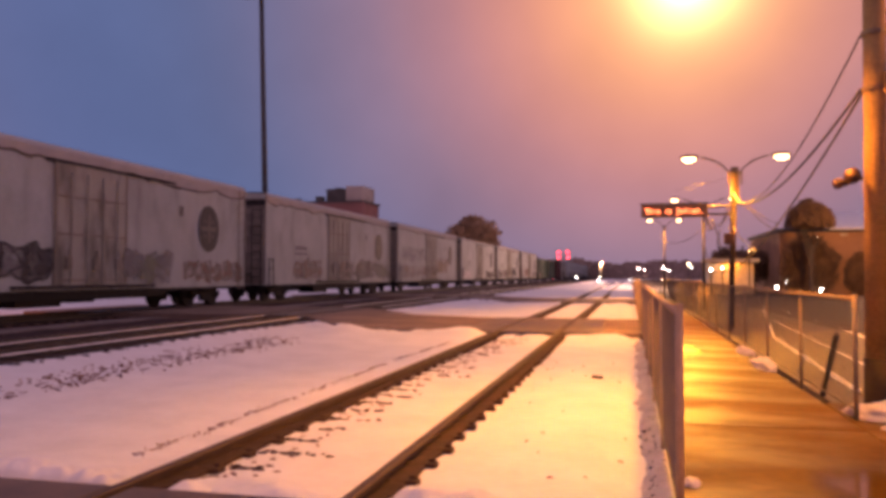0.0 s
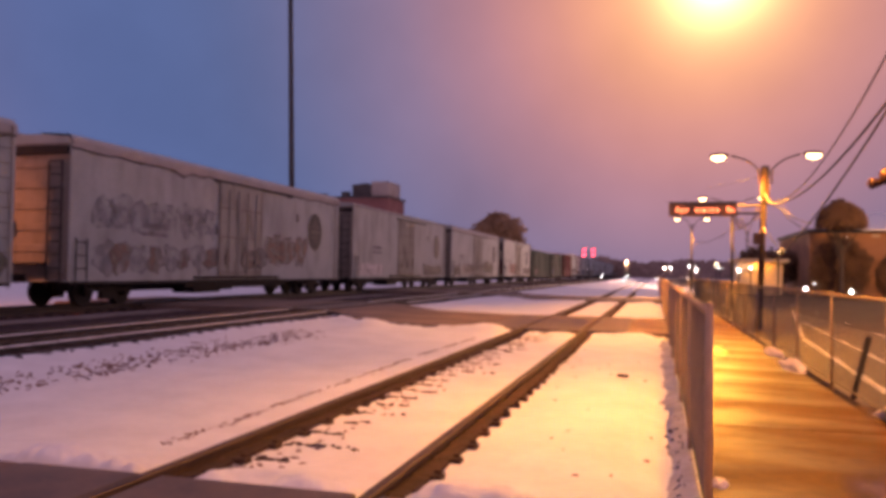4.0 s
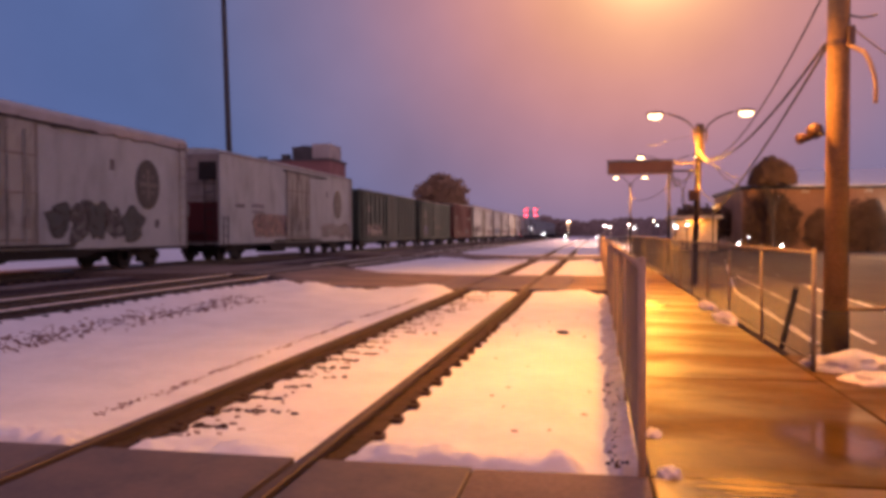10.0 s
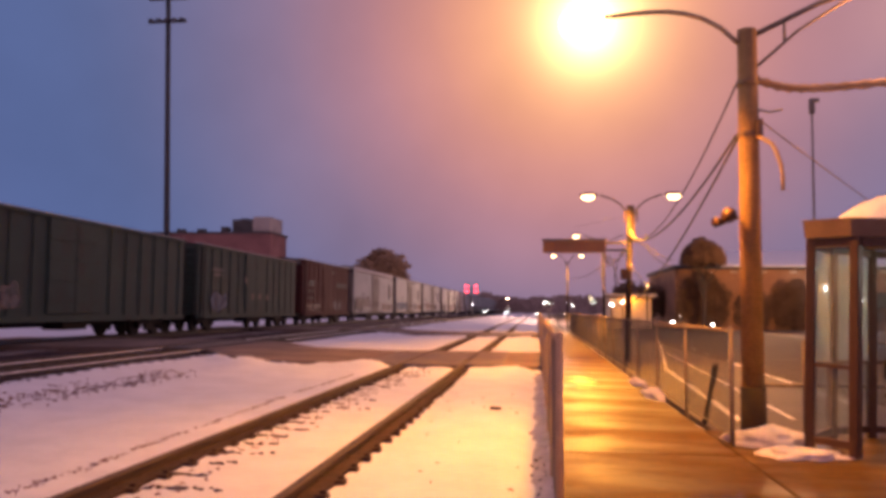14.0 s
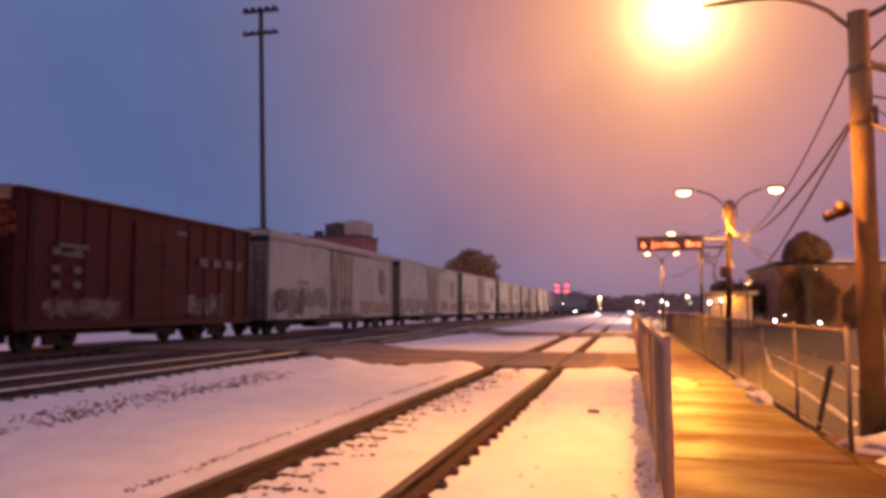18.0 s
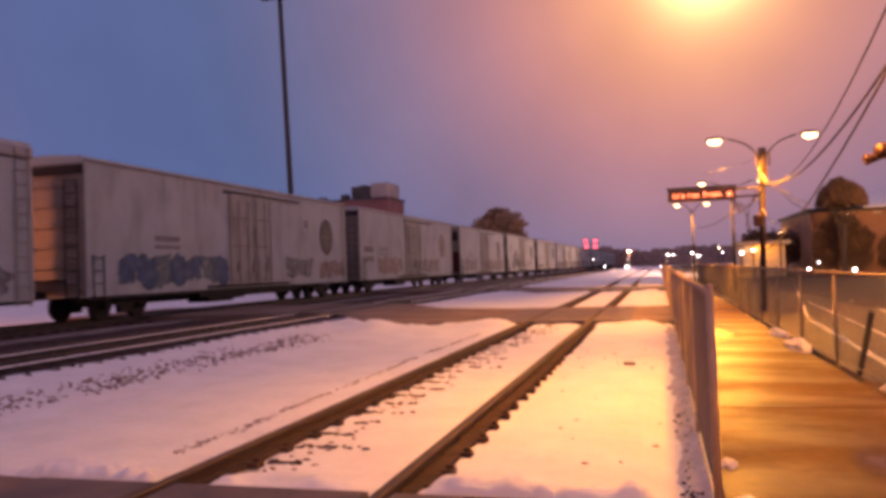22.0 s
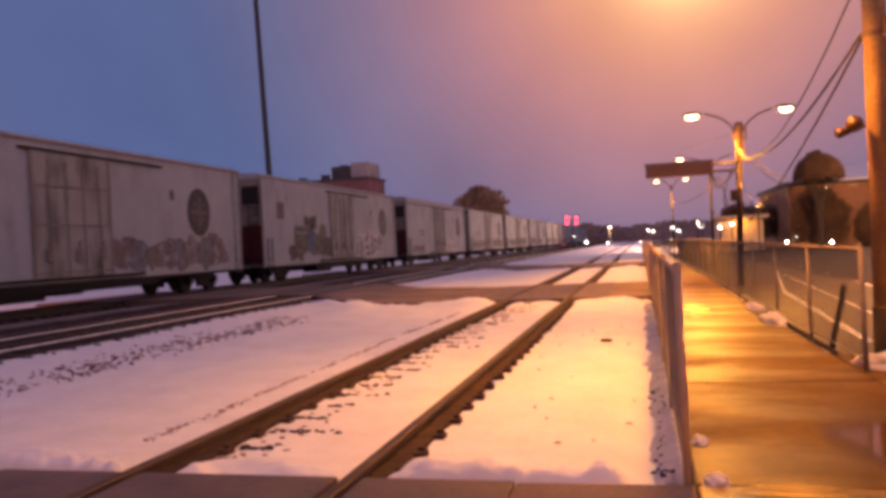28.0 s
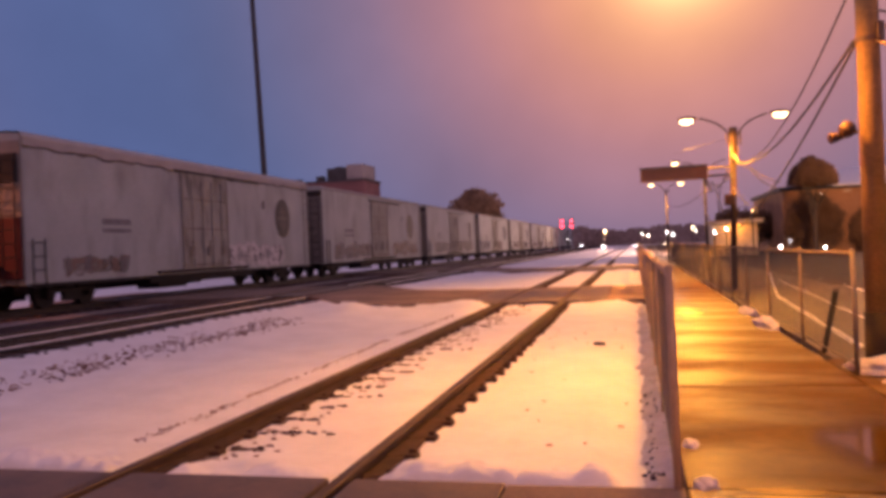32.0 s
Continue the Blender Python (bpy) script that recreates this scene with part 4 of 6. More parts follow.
part("end_panel", bm, M_MARK, TRAIN[8][0], "pale panel across the top of the end")


def travelled(t):
    """Metres that the train has come nearer at t seconds."""
    return 8.9 * t - float(np.interp(t, (0, 4, 9, 13, 19, 24, 32), (0, 1.05, 2.1, 3.3, 4.55, 5.2, 5.6)))

# ---- fences ----
def fence(name, x, y0, y1, h, label, base=-0.05, step=2.4, steel=None, mesh_steel=None):
    steel = steel or M_GALV
    mesh_steel = mesh_steel or steel
    root = thing(name, label, "fence", (x, 0, base))
    n = round((y1 - y0) / step)
    for i in range(n + 1):
        y = y0 + (y1 - y0) * i / n
        r = 0.022 if i in (0, n) else 0.018
        bm = B()
        rod(bm, (0, y, -0.1), (0, y, h + 0.03), r, seg=10)
        ball(bm, (0, y, h + 0.03), (r * 1.15, r * 1.15, r * 0.9), 1)
        part("post", bm, steel, root, smooth=True)
    bm = B()
    rod(bm, (0, y0, h - 0.01), (0, y1, h - 0.01), 0.021, seg=8)
    part("top_rail", bm, steel, root, smooth=True)
    bm = B()
    rod(bm, (0, y0, 0.08), (0, y1, 0.08), 0.012, seg=6)
    part("bottom_wire", bm, M_GALV, root)
    # chain link: two families of slanting wires in every bay
    for i in range(n):
        a, b = y0 + (y1 - y0) * i / n, y0 + (y1 - y0) * (i + 1) / n
        if a > 45:
            break
        gap = 0.075 if a < 24 else 0.15
        r = 0.0022 if a < 24 else 0.004
        co, fa = [], []
        z0, z1 = 0.06, h - 0.02
        H = z1 - z0
        k = a - H
        while k < b:
            for sgn in (1, -1):
                s, e = max(k, a), min(k + H, b)
                if e - s > 0.02:
                    zs, ze = z0 + (s - k), z0 + (e - k)
                    if sgn < 0:
                        zs, ze = z1 - (s - k), z1 - (e - k)
                    o = len(co)
                    for yy, zz in ((s, zs), (e, ze)):
                        co += [(r, yy, zz), (-r * 0.5, yy, zz + r), (-r * 0.5, yy, zz - r)]
                    fa += [(o, o + 1, o + 4, o + 3), (o + 1, o + 2, o + 5, o + 4), (o + 2, o, o + 3, o + 5)]
            k += gap
        me = bpy.data.meshes.new("chain_link")
        me.from_pydata(co, [], fa)
        me.materials.append(mesh_steel)
        ob = new("chain_link", me)
        ob.parent = root
    return root


fence("chain_link_fence", 0.215, 4.42, 76.4, 1.165, "galvanised chain link fence between the siding and the platform", base=-0.03, steel=M_GALVPALE, mesh_steel=M_GALVMID)
fence("chain_link_fence", 2.0, 8.0, 75.2, 1.12, "galvanised chain link fence behind the platform", base=0.0, steel=M_GALVMID, mesh_steel=M_DARKSTEEL)

# ---- utility pole with arms, loudspeaker and cables ----
UX, UY, UT = 2.40, 8.75, 4.50
upole = thing("utility_pole", "weathered wooden utility pole lit orange, with a dark base", "utility pole", (UX, UY, 0))
bm = B()
rod(bm, (0.0, 0, 0.5), (0.02, 0, UT - 0.07), 0.117, 0.104, seg=18)
part("shaft", bm, M_WOOD, upole, smooth=True)
bm = B()
rod(bm, (0, 0, -0.3), (0, 0, 0.5), 0.136, 0.130, seg=18)
part("base_wrap", bm, M_DARKWOOD, upole, "dark tarred wrap round the pole's foot", smooth=True)
for z in (3.22, 3.80):
    bm = B()
    rod(bm, (0.01, 0, z), (0.01, 0, z + 0.05), 0.118, seg=18)
    part("band", bm, M_FASCIA, upole)


def arm_points(a, b, up, n=8):
    a, b = Vector(a), Vector(b)
    return [a.lerp(b, i / n) + Vector((0, 0, up * math.sin(math.pi * (i / n) ** 0.8) * (1 - 0.3 * i / n))) for i in range(n + 1)]


def cobra_head(parent, at, way, big=1.0, drop=1.0, hood=1.0, bowl=None):
    """Street lamp head: housing on top, glowing glass below."""
    way = Vector(way).normalized()
    rot = way.to_track_quat("Y", "Z").to_matrix().to_4x4()
    bm = B()
    ball(bm, (0, 0, 0), (0.15 * big * hood, 0.36 * big * hood, 0.10 * big), 3)
    bmesh.ops.bisect_plane(bm, geom=bm.verts[:] + bm.edges[:] + bm.faces[:], plane_co=(0, 0, -0.02), plane_no=(0, 0, -1), clear_outer=True)
    bm.transform(Matrix.Translation(at) @ rot)
    # brown hood: the haze glowing round the lamp is put into its colour
    head = part("lamp_head", bm, M_FASCIA, parent, smooth=True)
    bm = B()
    ball(bm, (0, 0.03 * big, -0.05), (0.15 * big, 0.25 * big, 0.13 * big * drop), 3)
    bm.transform(Matrix.Translation(at) @ rot)
    gl = part("lamp_glass", bm, bowl or M_SODIUM, head, "glowing sodium lamp bowl", smooth=True)
    gl.visible_shadow = False
    return head


bm = B()
tube(bm, arm_points((-0.08, -0.02, UT - 0.22), (-1.61, -0.14, UT + 0.08), 0.26), 0.028, 8)
# pale steel: the haze over the arm is put into its colour
part("lamp_arm", bm, M_GALVPALE, upole, smooth=True)
cobra_head(upole, (-1.77, -0.15, UT + 0.06), (-1, -0.08, 0), 1.0, 1.6, 0.55, M_BRIGHT)
bm = B()
tube(bm, [(0.1, 0.02, UT - 0.12), (0.85, 0.2, UT + 0.28), (1.5, 0.36, UT + 0.55), (2.1, 0.45, UT + 0.62)], 0.03, 8)
tube(bm, [(0.1, 0.02, UT - 0.5), (0.6, 0.14, UT - 0.05), (1.35, 0.32, UT + 0.45)], 0.018, 6)
rod(bm, (0.45, 0.1, UT + 0.05), (0.45, 0.1, UT - 0.18), 0.015, seg=6)
part("lamp_arm", bm, M_GALVMID, upole, smooth=True)
cobra_head(upole, (2.35, 0.5, UT + 0.58), (1, 0.2, 0), 1.1)
# loudspeakers
bm = B()
rod(bm, (-0.13, -0.05, 2.32), (-0.30, -0.09, 2.32), 0.02, seg=8)
rod(bm, (-0.20, -0.07, 2.34), (-0.27, -0.24, 2.33), 0.035, 0.082, seg=14)
part("loudspeaker", bm, M_BROWNFRAME, upole, "dark horn loudspeaker", smooth=True)
bm = B()
rod(bm, (-0.22, -0.06, 2.30), (-0.40, -0.16, 2.26), 0.025, 0.055, seg=14)
part("loudspeaker", bm, M_BROWNFRAME, upole, "small horn loudspeaker", smooth=True)
bm = B()
box(bm, (0.10, -0.11, 3.30), (0.07, 0.08, 0.20), bevel=0.02)
part("junction_box", bm, M_FASCIA, upole)

# ---- double lamp pole carrying the text display ----
def lamp_pole(x, y, top, spread, lean=0.0, wood=None, r=0.135):
    root = thing("lamp_pole", "wooden platform lamp pole with two arms and glowing lamps", "lamp pole", (x, y, 0), group="lamp poles along the platform")
    bm = B()
    rod(bm, (-lean, 0, -0.3), (0, 0, top), r, r * 0.78, seg=14)
    part("shaft", bm, wood or M_WOOD, root, smooth=True)
    for s in (-1, 1):
        bm = B()
        tube(bm, arm_points((s * 0.08, 0, top - 0.22), (s * (spread / 2 - 0.3), -0.03, top + 0.32), 0.16), 0.024, 6)
        part("lamp_arm", bm, M_GALV, root, smooth=True)
        cobra_head(root, (s * spread / 2, -0.05, top + 0.32), (s, 0, 0), 0.70 if y < 30 else 0.56)
    for z in (top - 0.95, top - 0.3):
        bm = B()
        rod(bm, (0, 0, z), (0, 0, z + 0.05), r * 1.02, seg=14)
        part("band", bm, M_DARKSTEEL, root)
    return root


# dimness below the lit head is put into the shaft's dark colour
pole2 = lamp_pole(2.69, 22.0, 4.20, 2.3, 0.15, wood=M_DARKWOOD, r=0.088)
bm = B()
rod(bm, (0, 0, 3.22), (0, 0, 4.22), 0.112, 0.104, seg=14)
for dx in (-0.15, 0.16):
    rod(bm, (dx, -0.05, 3.75), (dx, -0.05, 4.12), 0.025, seg=6)
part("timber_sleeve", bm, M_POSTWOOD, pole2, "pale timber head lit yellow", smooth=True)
bm = B()
box(bm, (-0.18, -0.08, 2.30), (0.24, 0.16, 0.30), bevel=0.02)
part("junction_box", bm, M_BROWNFRAME, pole2)
# near-black shafts: the far poles' unlit look is put into their colour
lamp_pole(2.98, 34.5, 4.25, 2.3, wood=M_UNDER, r=0.06)
lamp_pole(1.9, 47.0, 4.25, 1.6, wood=M_UNDER, r=0.055)

SX0, SX1, SZ0, SZ1, SY = 0.26, 1.98, 2.90, 3.24, 21.8
sign = thing("text_display", "dark boxed LED text display hung over the platform", "display", ((SX0 + SX1) / 2, SY, (SZ0 + SZ1) / 2))
SW, SH = SX1 - SX0, SZ1 - SZ0
bm = B()
box(bm, (0, 0.1, 0), (SW, 0.26, SH), bevel=0.015)
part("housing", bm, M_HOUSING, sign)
bm = B()
box(bm, (0, -0.035, 0), (SW - 0.1, 0.012, SH - 0.1))
part("face", bm, M_LED_OFF, sign)
bm = B()
box(bm, (0, -0.03, SH / 2 + 0.02), (SW + 0.06, 0.1, 0.03))
rod(bm, (SW / 2, 0.1, 0.1), (SW / 2 + 0.72, 0.2, 0.12), 0.03, seg=8)
rod(bm, (SW / 2, 0.1, -0.1), (SW / 2 + 0.72, 0.2, -0.1), 0.03, seg=8)
part("bracket", bm, M_GALV, sign)


# running text: every character is a piece of its own
MESSAGE = "This is Joliet. Be safe! Watch for trains from either direction."
ADVANCE = 0.101
LETTERS = []
glyphs = {}
for k, ch in enumerate(MESSAGE):
    if ch == " ":
        continue
    if ch not in glyphs:
        cu = bpy.data.curves.new("glyph", "FONT")
        cu.body, cu.size, cu.extrude, cu.offset = ch, 0.20, 0.004, 0.004
        cu.align_x = "CENTER"
        tmp = new("glyph", cu)
        me = bpy.data.meshes.new_from_object(tmp)
        bpy.data.objects.remove(tmp)
        me.transform(Matrix.Rotation(radians(90), 4, "X"))
        me.materials.clear()
        me.materials.append(M_LED)
        glyphs[ch] = me
    ob = new("led_character", glyphs[ch])
    ob.parent = sign
    LETTERS.append((ob, k))


# wet patch on the walk, its yellow lamp reflection painted as base colour
bm = B()
ring = [((0.66 + 0.04 * math.sin(3 * q)) * math.cos(q), (3.6 + 0.2 * math.sin(2 * q + 1)) * math.sin(q), 0.0) for q in [k * 6.2832 / 40 for k in range(40)]]
bm_end = B()
for b_ in (bm, bm_end):
    b_.faces.new([b_.verts.new(p) for p in ring])
M_LAMPSHINE = mat("painted_lamp_shine", (0.56, 0.34, 0.014), 0.42, vary=0.2, scale=2, fine=14, bump=0.3)
pn, pl = M_LAMPSHINE.node_tree.nodes, M_LAMPSHINE.node_tree.links
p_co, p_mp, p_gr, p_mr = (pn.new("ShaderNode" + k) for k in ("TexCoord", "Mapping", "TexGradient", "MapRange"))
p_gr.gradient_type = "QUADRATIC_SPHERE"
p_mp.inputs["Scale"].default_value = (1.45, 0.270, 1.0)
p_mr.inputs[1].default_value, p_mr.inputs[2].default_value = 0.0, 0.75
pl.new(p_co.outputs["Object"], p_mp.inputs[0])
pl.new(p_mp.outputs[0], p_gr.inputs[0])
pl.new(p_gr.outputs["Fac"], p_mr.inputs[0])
# streaks across the walk break the painted shine up
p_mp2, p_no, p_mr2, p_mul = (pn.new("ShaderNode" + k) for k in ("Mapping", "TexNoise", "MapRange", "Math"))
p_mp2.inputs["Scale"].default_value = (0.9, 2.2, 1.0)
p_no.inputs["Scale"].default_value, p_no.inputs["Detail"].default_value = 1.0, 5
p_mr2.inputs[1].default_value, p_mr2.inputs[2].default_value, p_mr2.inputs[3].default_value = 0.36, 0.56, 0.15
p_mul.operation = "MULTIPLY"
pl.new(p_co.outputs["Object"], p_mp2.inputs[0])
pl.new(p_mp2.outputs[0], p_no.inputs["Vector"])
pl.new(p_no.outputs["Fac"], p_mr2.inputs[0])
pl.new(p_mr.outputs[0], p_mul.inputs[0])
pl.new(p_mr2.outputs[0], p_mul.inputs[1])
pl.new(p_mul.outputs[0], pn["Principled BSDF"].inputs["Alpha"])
tagged(part("puddle", bm, M_LAMPSHINE, at=(0.88, 14.9, -0.007)), "shallow puddle on the platform walk, yellow lamp shine painted in its colour", "puddle")

shine = tagged(part("puddle", bm_end, M_LAMPSHINE, at=(0.72, 4.27, 0.0005)), "small puddle at the end of the platform, yellow lamp shine painted in", "puddle", group="puddles")
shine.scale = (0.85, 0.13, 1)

# glossy films of melt water at the platform's end
M_FILM = mat("melt_water_film", (0.11, 0.055, 0.007), 0.10, vary=0.3, scale=2, fine=14, bump=0.05, spec=0.6)
fn, fl = M_FILM.node_tree.nodes, M_FILM.node_tree.links
f_co, f_no, f_gr, f_mul, f_mr = (fn.new("ShaderNode" + k) for k in ("TexCoord", "TexNoise", "TexGradient", "Math", "MapRange"))
f_gr.gradient_type = "QUADRATIC_SPHERE"
f_no.inputs["Scale"].default_value, f_no.inputs["Detail"].default_value = 2.6, 5
f_mul.operation = "MULTIPLY"
f_mr.inputs[1].default_value, f_mr.inputs[2].default_value = 0.10, 0.30
fl.new(f_co.outputs["Object"], f_gr.inputs[0])
fl.new(f_co.outputs["Object"], f_no.inputs["Vector"])
fl.new(f_gr.outputs["Fac"], f_mul.inputs[0])
fl.new(f_no.outputs["Fac"], f_mul.inputs[1])
fl.new(f_mul.outputs[0], f_mr.inputs[0])
fl.new(f_mr.outputs[0], fn["Principled BSDF"].inputs["Alpha"])
for fx, fy, fa_, fb_ in ((1.45, 5.35, 0.75, 1.3), (0.75, 4.15, 0.8, 0.55), (2.4, 4.6, 0.7, 0.8)):
    bm = B()
    bm.faces.new([bm.verts.new((math.cos(k * 0.2618), math.sin(k * 0.2618), 0)) for k in range(24)])
    film = tagged(part("puddle", bm, M_FILM, at=(fx, fy, -0.006)), "thin glossy film of melt water on the platform", "puddle", group="puddles")
    film.scale = (fa_, fb_, 1)

# ---- cables ----
def cable(name, a, b, sag, r, label, n=18, material=None):
    a, b = Vector(a), Vector(b)
    pts = [a.lerp(b, i / n) - Vector((0, 0, sag * 4 * (i / n) * (1 - i / n))) for i in range(n + 1)]
    bm = B()
    tube(bm, pts, r, 5)
    return tagged(part(name, bm, material or M_CABLE, smooth=True), label, "cable", group="cables between the poles")


# orange lamp light on bundle and strap is put into the base colour
M_LITWIRE = mat("painted_lit_cable", (0.55, 0.36, 0.20), 0.6, vary=0.3, bump=0)
PT = (2.72, 21.9, 3.28)
cable("cable", (UX - 0.1, UY + 0.05, 3.82), PT, 0.55, 0.011, "black cable sagging from pole to pole")
cable("cable", (UX - 0.1, UY + 0.05, 3.26), (2.72, 21.9, 3.26), 0.40, 0.017, "thick black cable bundle sagging from pole to pole")
cable("cable", (UX - 0.08, UY + 0.05, 3.24), (3.3, 34, 1.6), 0.75, 0.015, "black cable slanting down from the pole")
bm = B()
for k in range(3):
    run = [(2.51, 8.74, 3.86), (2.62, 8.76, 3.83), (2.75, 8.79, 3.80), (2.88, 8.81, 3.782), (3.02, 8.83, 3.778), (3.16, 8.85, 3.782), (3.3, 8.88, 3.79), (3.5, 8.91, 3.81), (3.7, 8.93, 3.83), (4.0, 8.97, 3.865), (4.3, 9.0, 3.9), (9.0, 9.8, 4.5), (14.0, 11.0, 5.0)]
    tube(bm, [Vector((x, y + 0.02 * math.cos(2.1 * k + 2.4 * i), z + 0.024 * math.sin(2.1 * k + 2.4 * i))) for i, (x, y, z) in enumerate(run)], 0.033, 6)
tagged(part("cable", bm, M_LITWIRE, smooth=True), "thick twisted cable bundle crossing to the road, orange lamp light painted in", "cable", group="cables between the poles")
cable("cable", (UX + 0.12, UY, 3.42), (16, 30, 2.6), 0.1, 0.009, "thin slanting service wire", material=M_GALVPALE)
cable("cable", (2.72, 22.0, 3.3), (2.98, 34.5, 3.3), 0.3, 0.016, "black cable sagging from pole to pole")
cable("cable", (2.98, 34.5, 3.3), (1.9, 47.0, 3.3), 0.3, 0.016, "black cable sagging from pole to pole")

# loose service wires under the display and by the utility pole
def wire(pts, r, label, material):
    bm = B()
    tube(bm, [Vector(p) for p in pts], r, 5)
    return tagged(part("service_wire", bm, material, smooth=True), label, "wire", group="service wires")


M_PALEWIRE = mat("pale_wire", (0.45, 0.40, 0.33), 0.6, vary=0.2, bump=0)
wire([(1.95, 21.95, 2.90), (1.99, 21.95, 2.74), (2.08, 21.95, 2.57)], 0.032, "short thick pale wire hanging from the display", M_PALEWIRE)
wire([(1.97, 21.95, 2.86), (1.90, 21.95, 2.5), (1.87, 21.95, 2.28), (1.92, 21.95, 2.0), (1.99, 21.95, 1.82), (2.13, 21.95, 1.66)], 0.014, "pale wire hanging in a loop from the display", M_PALEWIRE)
wire([(2.09, 21.95, 2.84), (2.16, 21.95, 2.66), (2.24, 21.95, 2.42), (2.30, 21.95, 2.2), (2.32, 21.95, 2.0)], 0.018, "pale looped wire hanging from the display", M_PALEWIRE)
wire([(1.98, 21.95, 2.84), (2.12, 21.95, 2.70), (2.3, 21.95, 2.72), (2.6, 21.95, 2.92)], 0.012, "short drooping wire from display to pole", M_PALEWIRE)
wire([(2.55, 21.95, 3.22), (2.40, 21.95, 2.85), (2.28, 21.95, 2.5), (2.22, 21.95, 2.2), (2.30, 21.95, 1.85)], 0.014, "dark wire slanting from pole to display", M_CABLE)
wire([(2.62, 21.85, 2.62), (2.72, 21.85, 2.42), (2.92, 21.85, 2.18), (3.1, 21.85, 2.02)], 0.012, "slack wire slanting down from the lamp pole", M_PALEWIRE)
wire([(3.08, 21.85, 2.06), (3.12, 21.85, 2.0), (3.18, 21.85, 1.93)], 0.036, "pale insulator on a slack wire", M_PALEWIRE)
wire([(3.06, 21.9, 3.13), (3.18, 21.9, 2.92), (3.34, 21.9, 2.74), (3.6, 21.9, 2.56), (3.85, 21.9, 2.51)], 0.012, "dull slack wire behind the lamp pole", M_GALV)
wire([(2.66, 21.85, 3.5), (2.75, 21.8, 3.3), (2.95, 21.8, 3.22), (3.1, 21.8, 3.28), (3.12, 21.8, 3.36)], 0.03, "bright looped cable bracket on the lamp pole", M_PALEWIRE)
wire([(2.76, 21.9, 3.22), (2.95, 21.9, 3.14), (3.16, 21.9, 3.02), (3.42, 21.9, 2.82), (3.8, 21.9, 2.68)], 0.010, "slack wire behind the lamp pole", M_GALV)
wire([(2.47, 8.66, 3.22), (2.58, 8.5, 3.10), (2.62, 8.46, 3.0), (2.655, 8.44, 2.85), (2.67, 8.44, 2.72), (2.665, 8.44, 2.58)], 0.022, "strap hanging beside the utility pole, orange lamp light painted in", M_LITWIRE)
wire([(2.50, 8.70, 3.52), (2.62, 8.68, 3.48), (2.75, 8.66, 3.50)], 0.014, "short bracket wire on the utility pole", M_PALEWIRE)
wire([(2.62, 21.9, 3.95), (2.09, 21.9, 3.83), (1.17, 21.9, 3.61)], 0.004, "thin guy wire from the lamp pole", M_UNDER)
tall = thing("street_light", "tall thin street light mast beside the road", "street light", (13.6, 40, -0.1))
bm = B()
rod(bm, (0, 0, 0), (0.1, 0, 11.2), 0.075, 0.045, seg=8)
part("mast", bm, M_GALVMID, tall)
bm = B()
box(bm, (0.1, 0, 11.6), (0.26, 0.26, 0.8), bevel=0.08)
box(bm, (0.3, 0, 11.9), (0.3, 0.2, 0.2), bevel=0.05)
part("fixture", bm, M_GALVMID, tall)

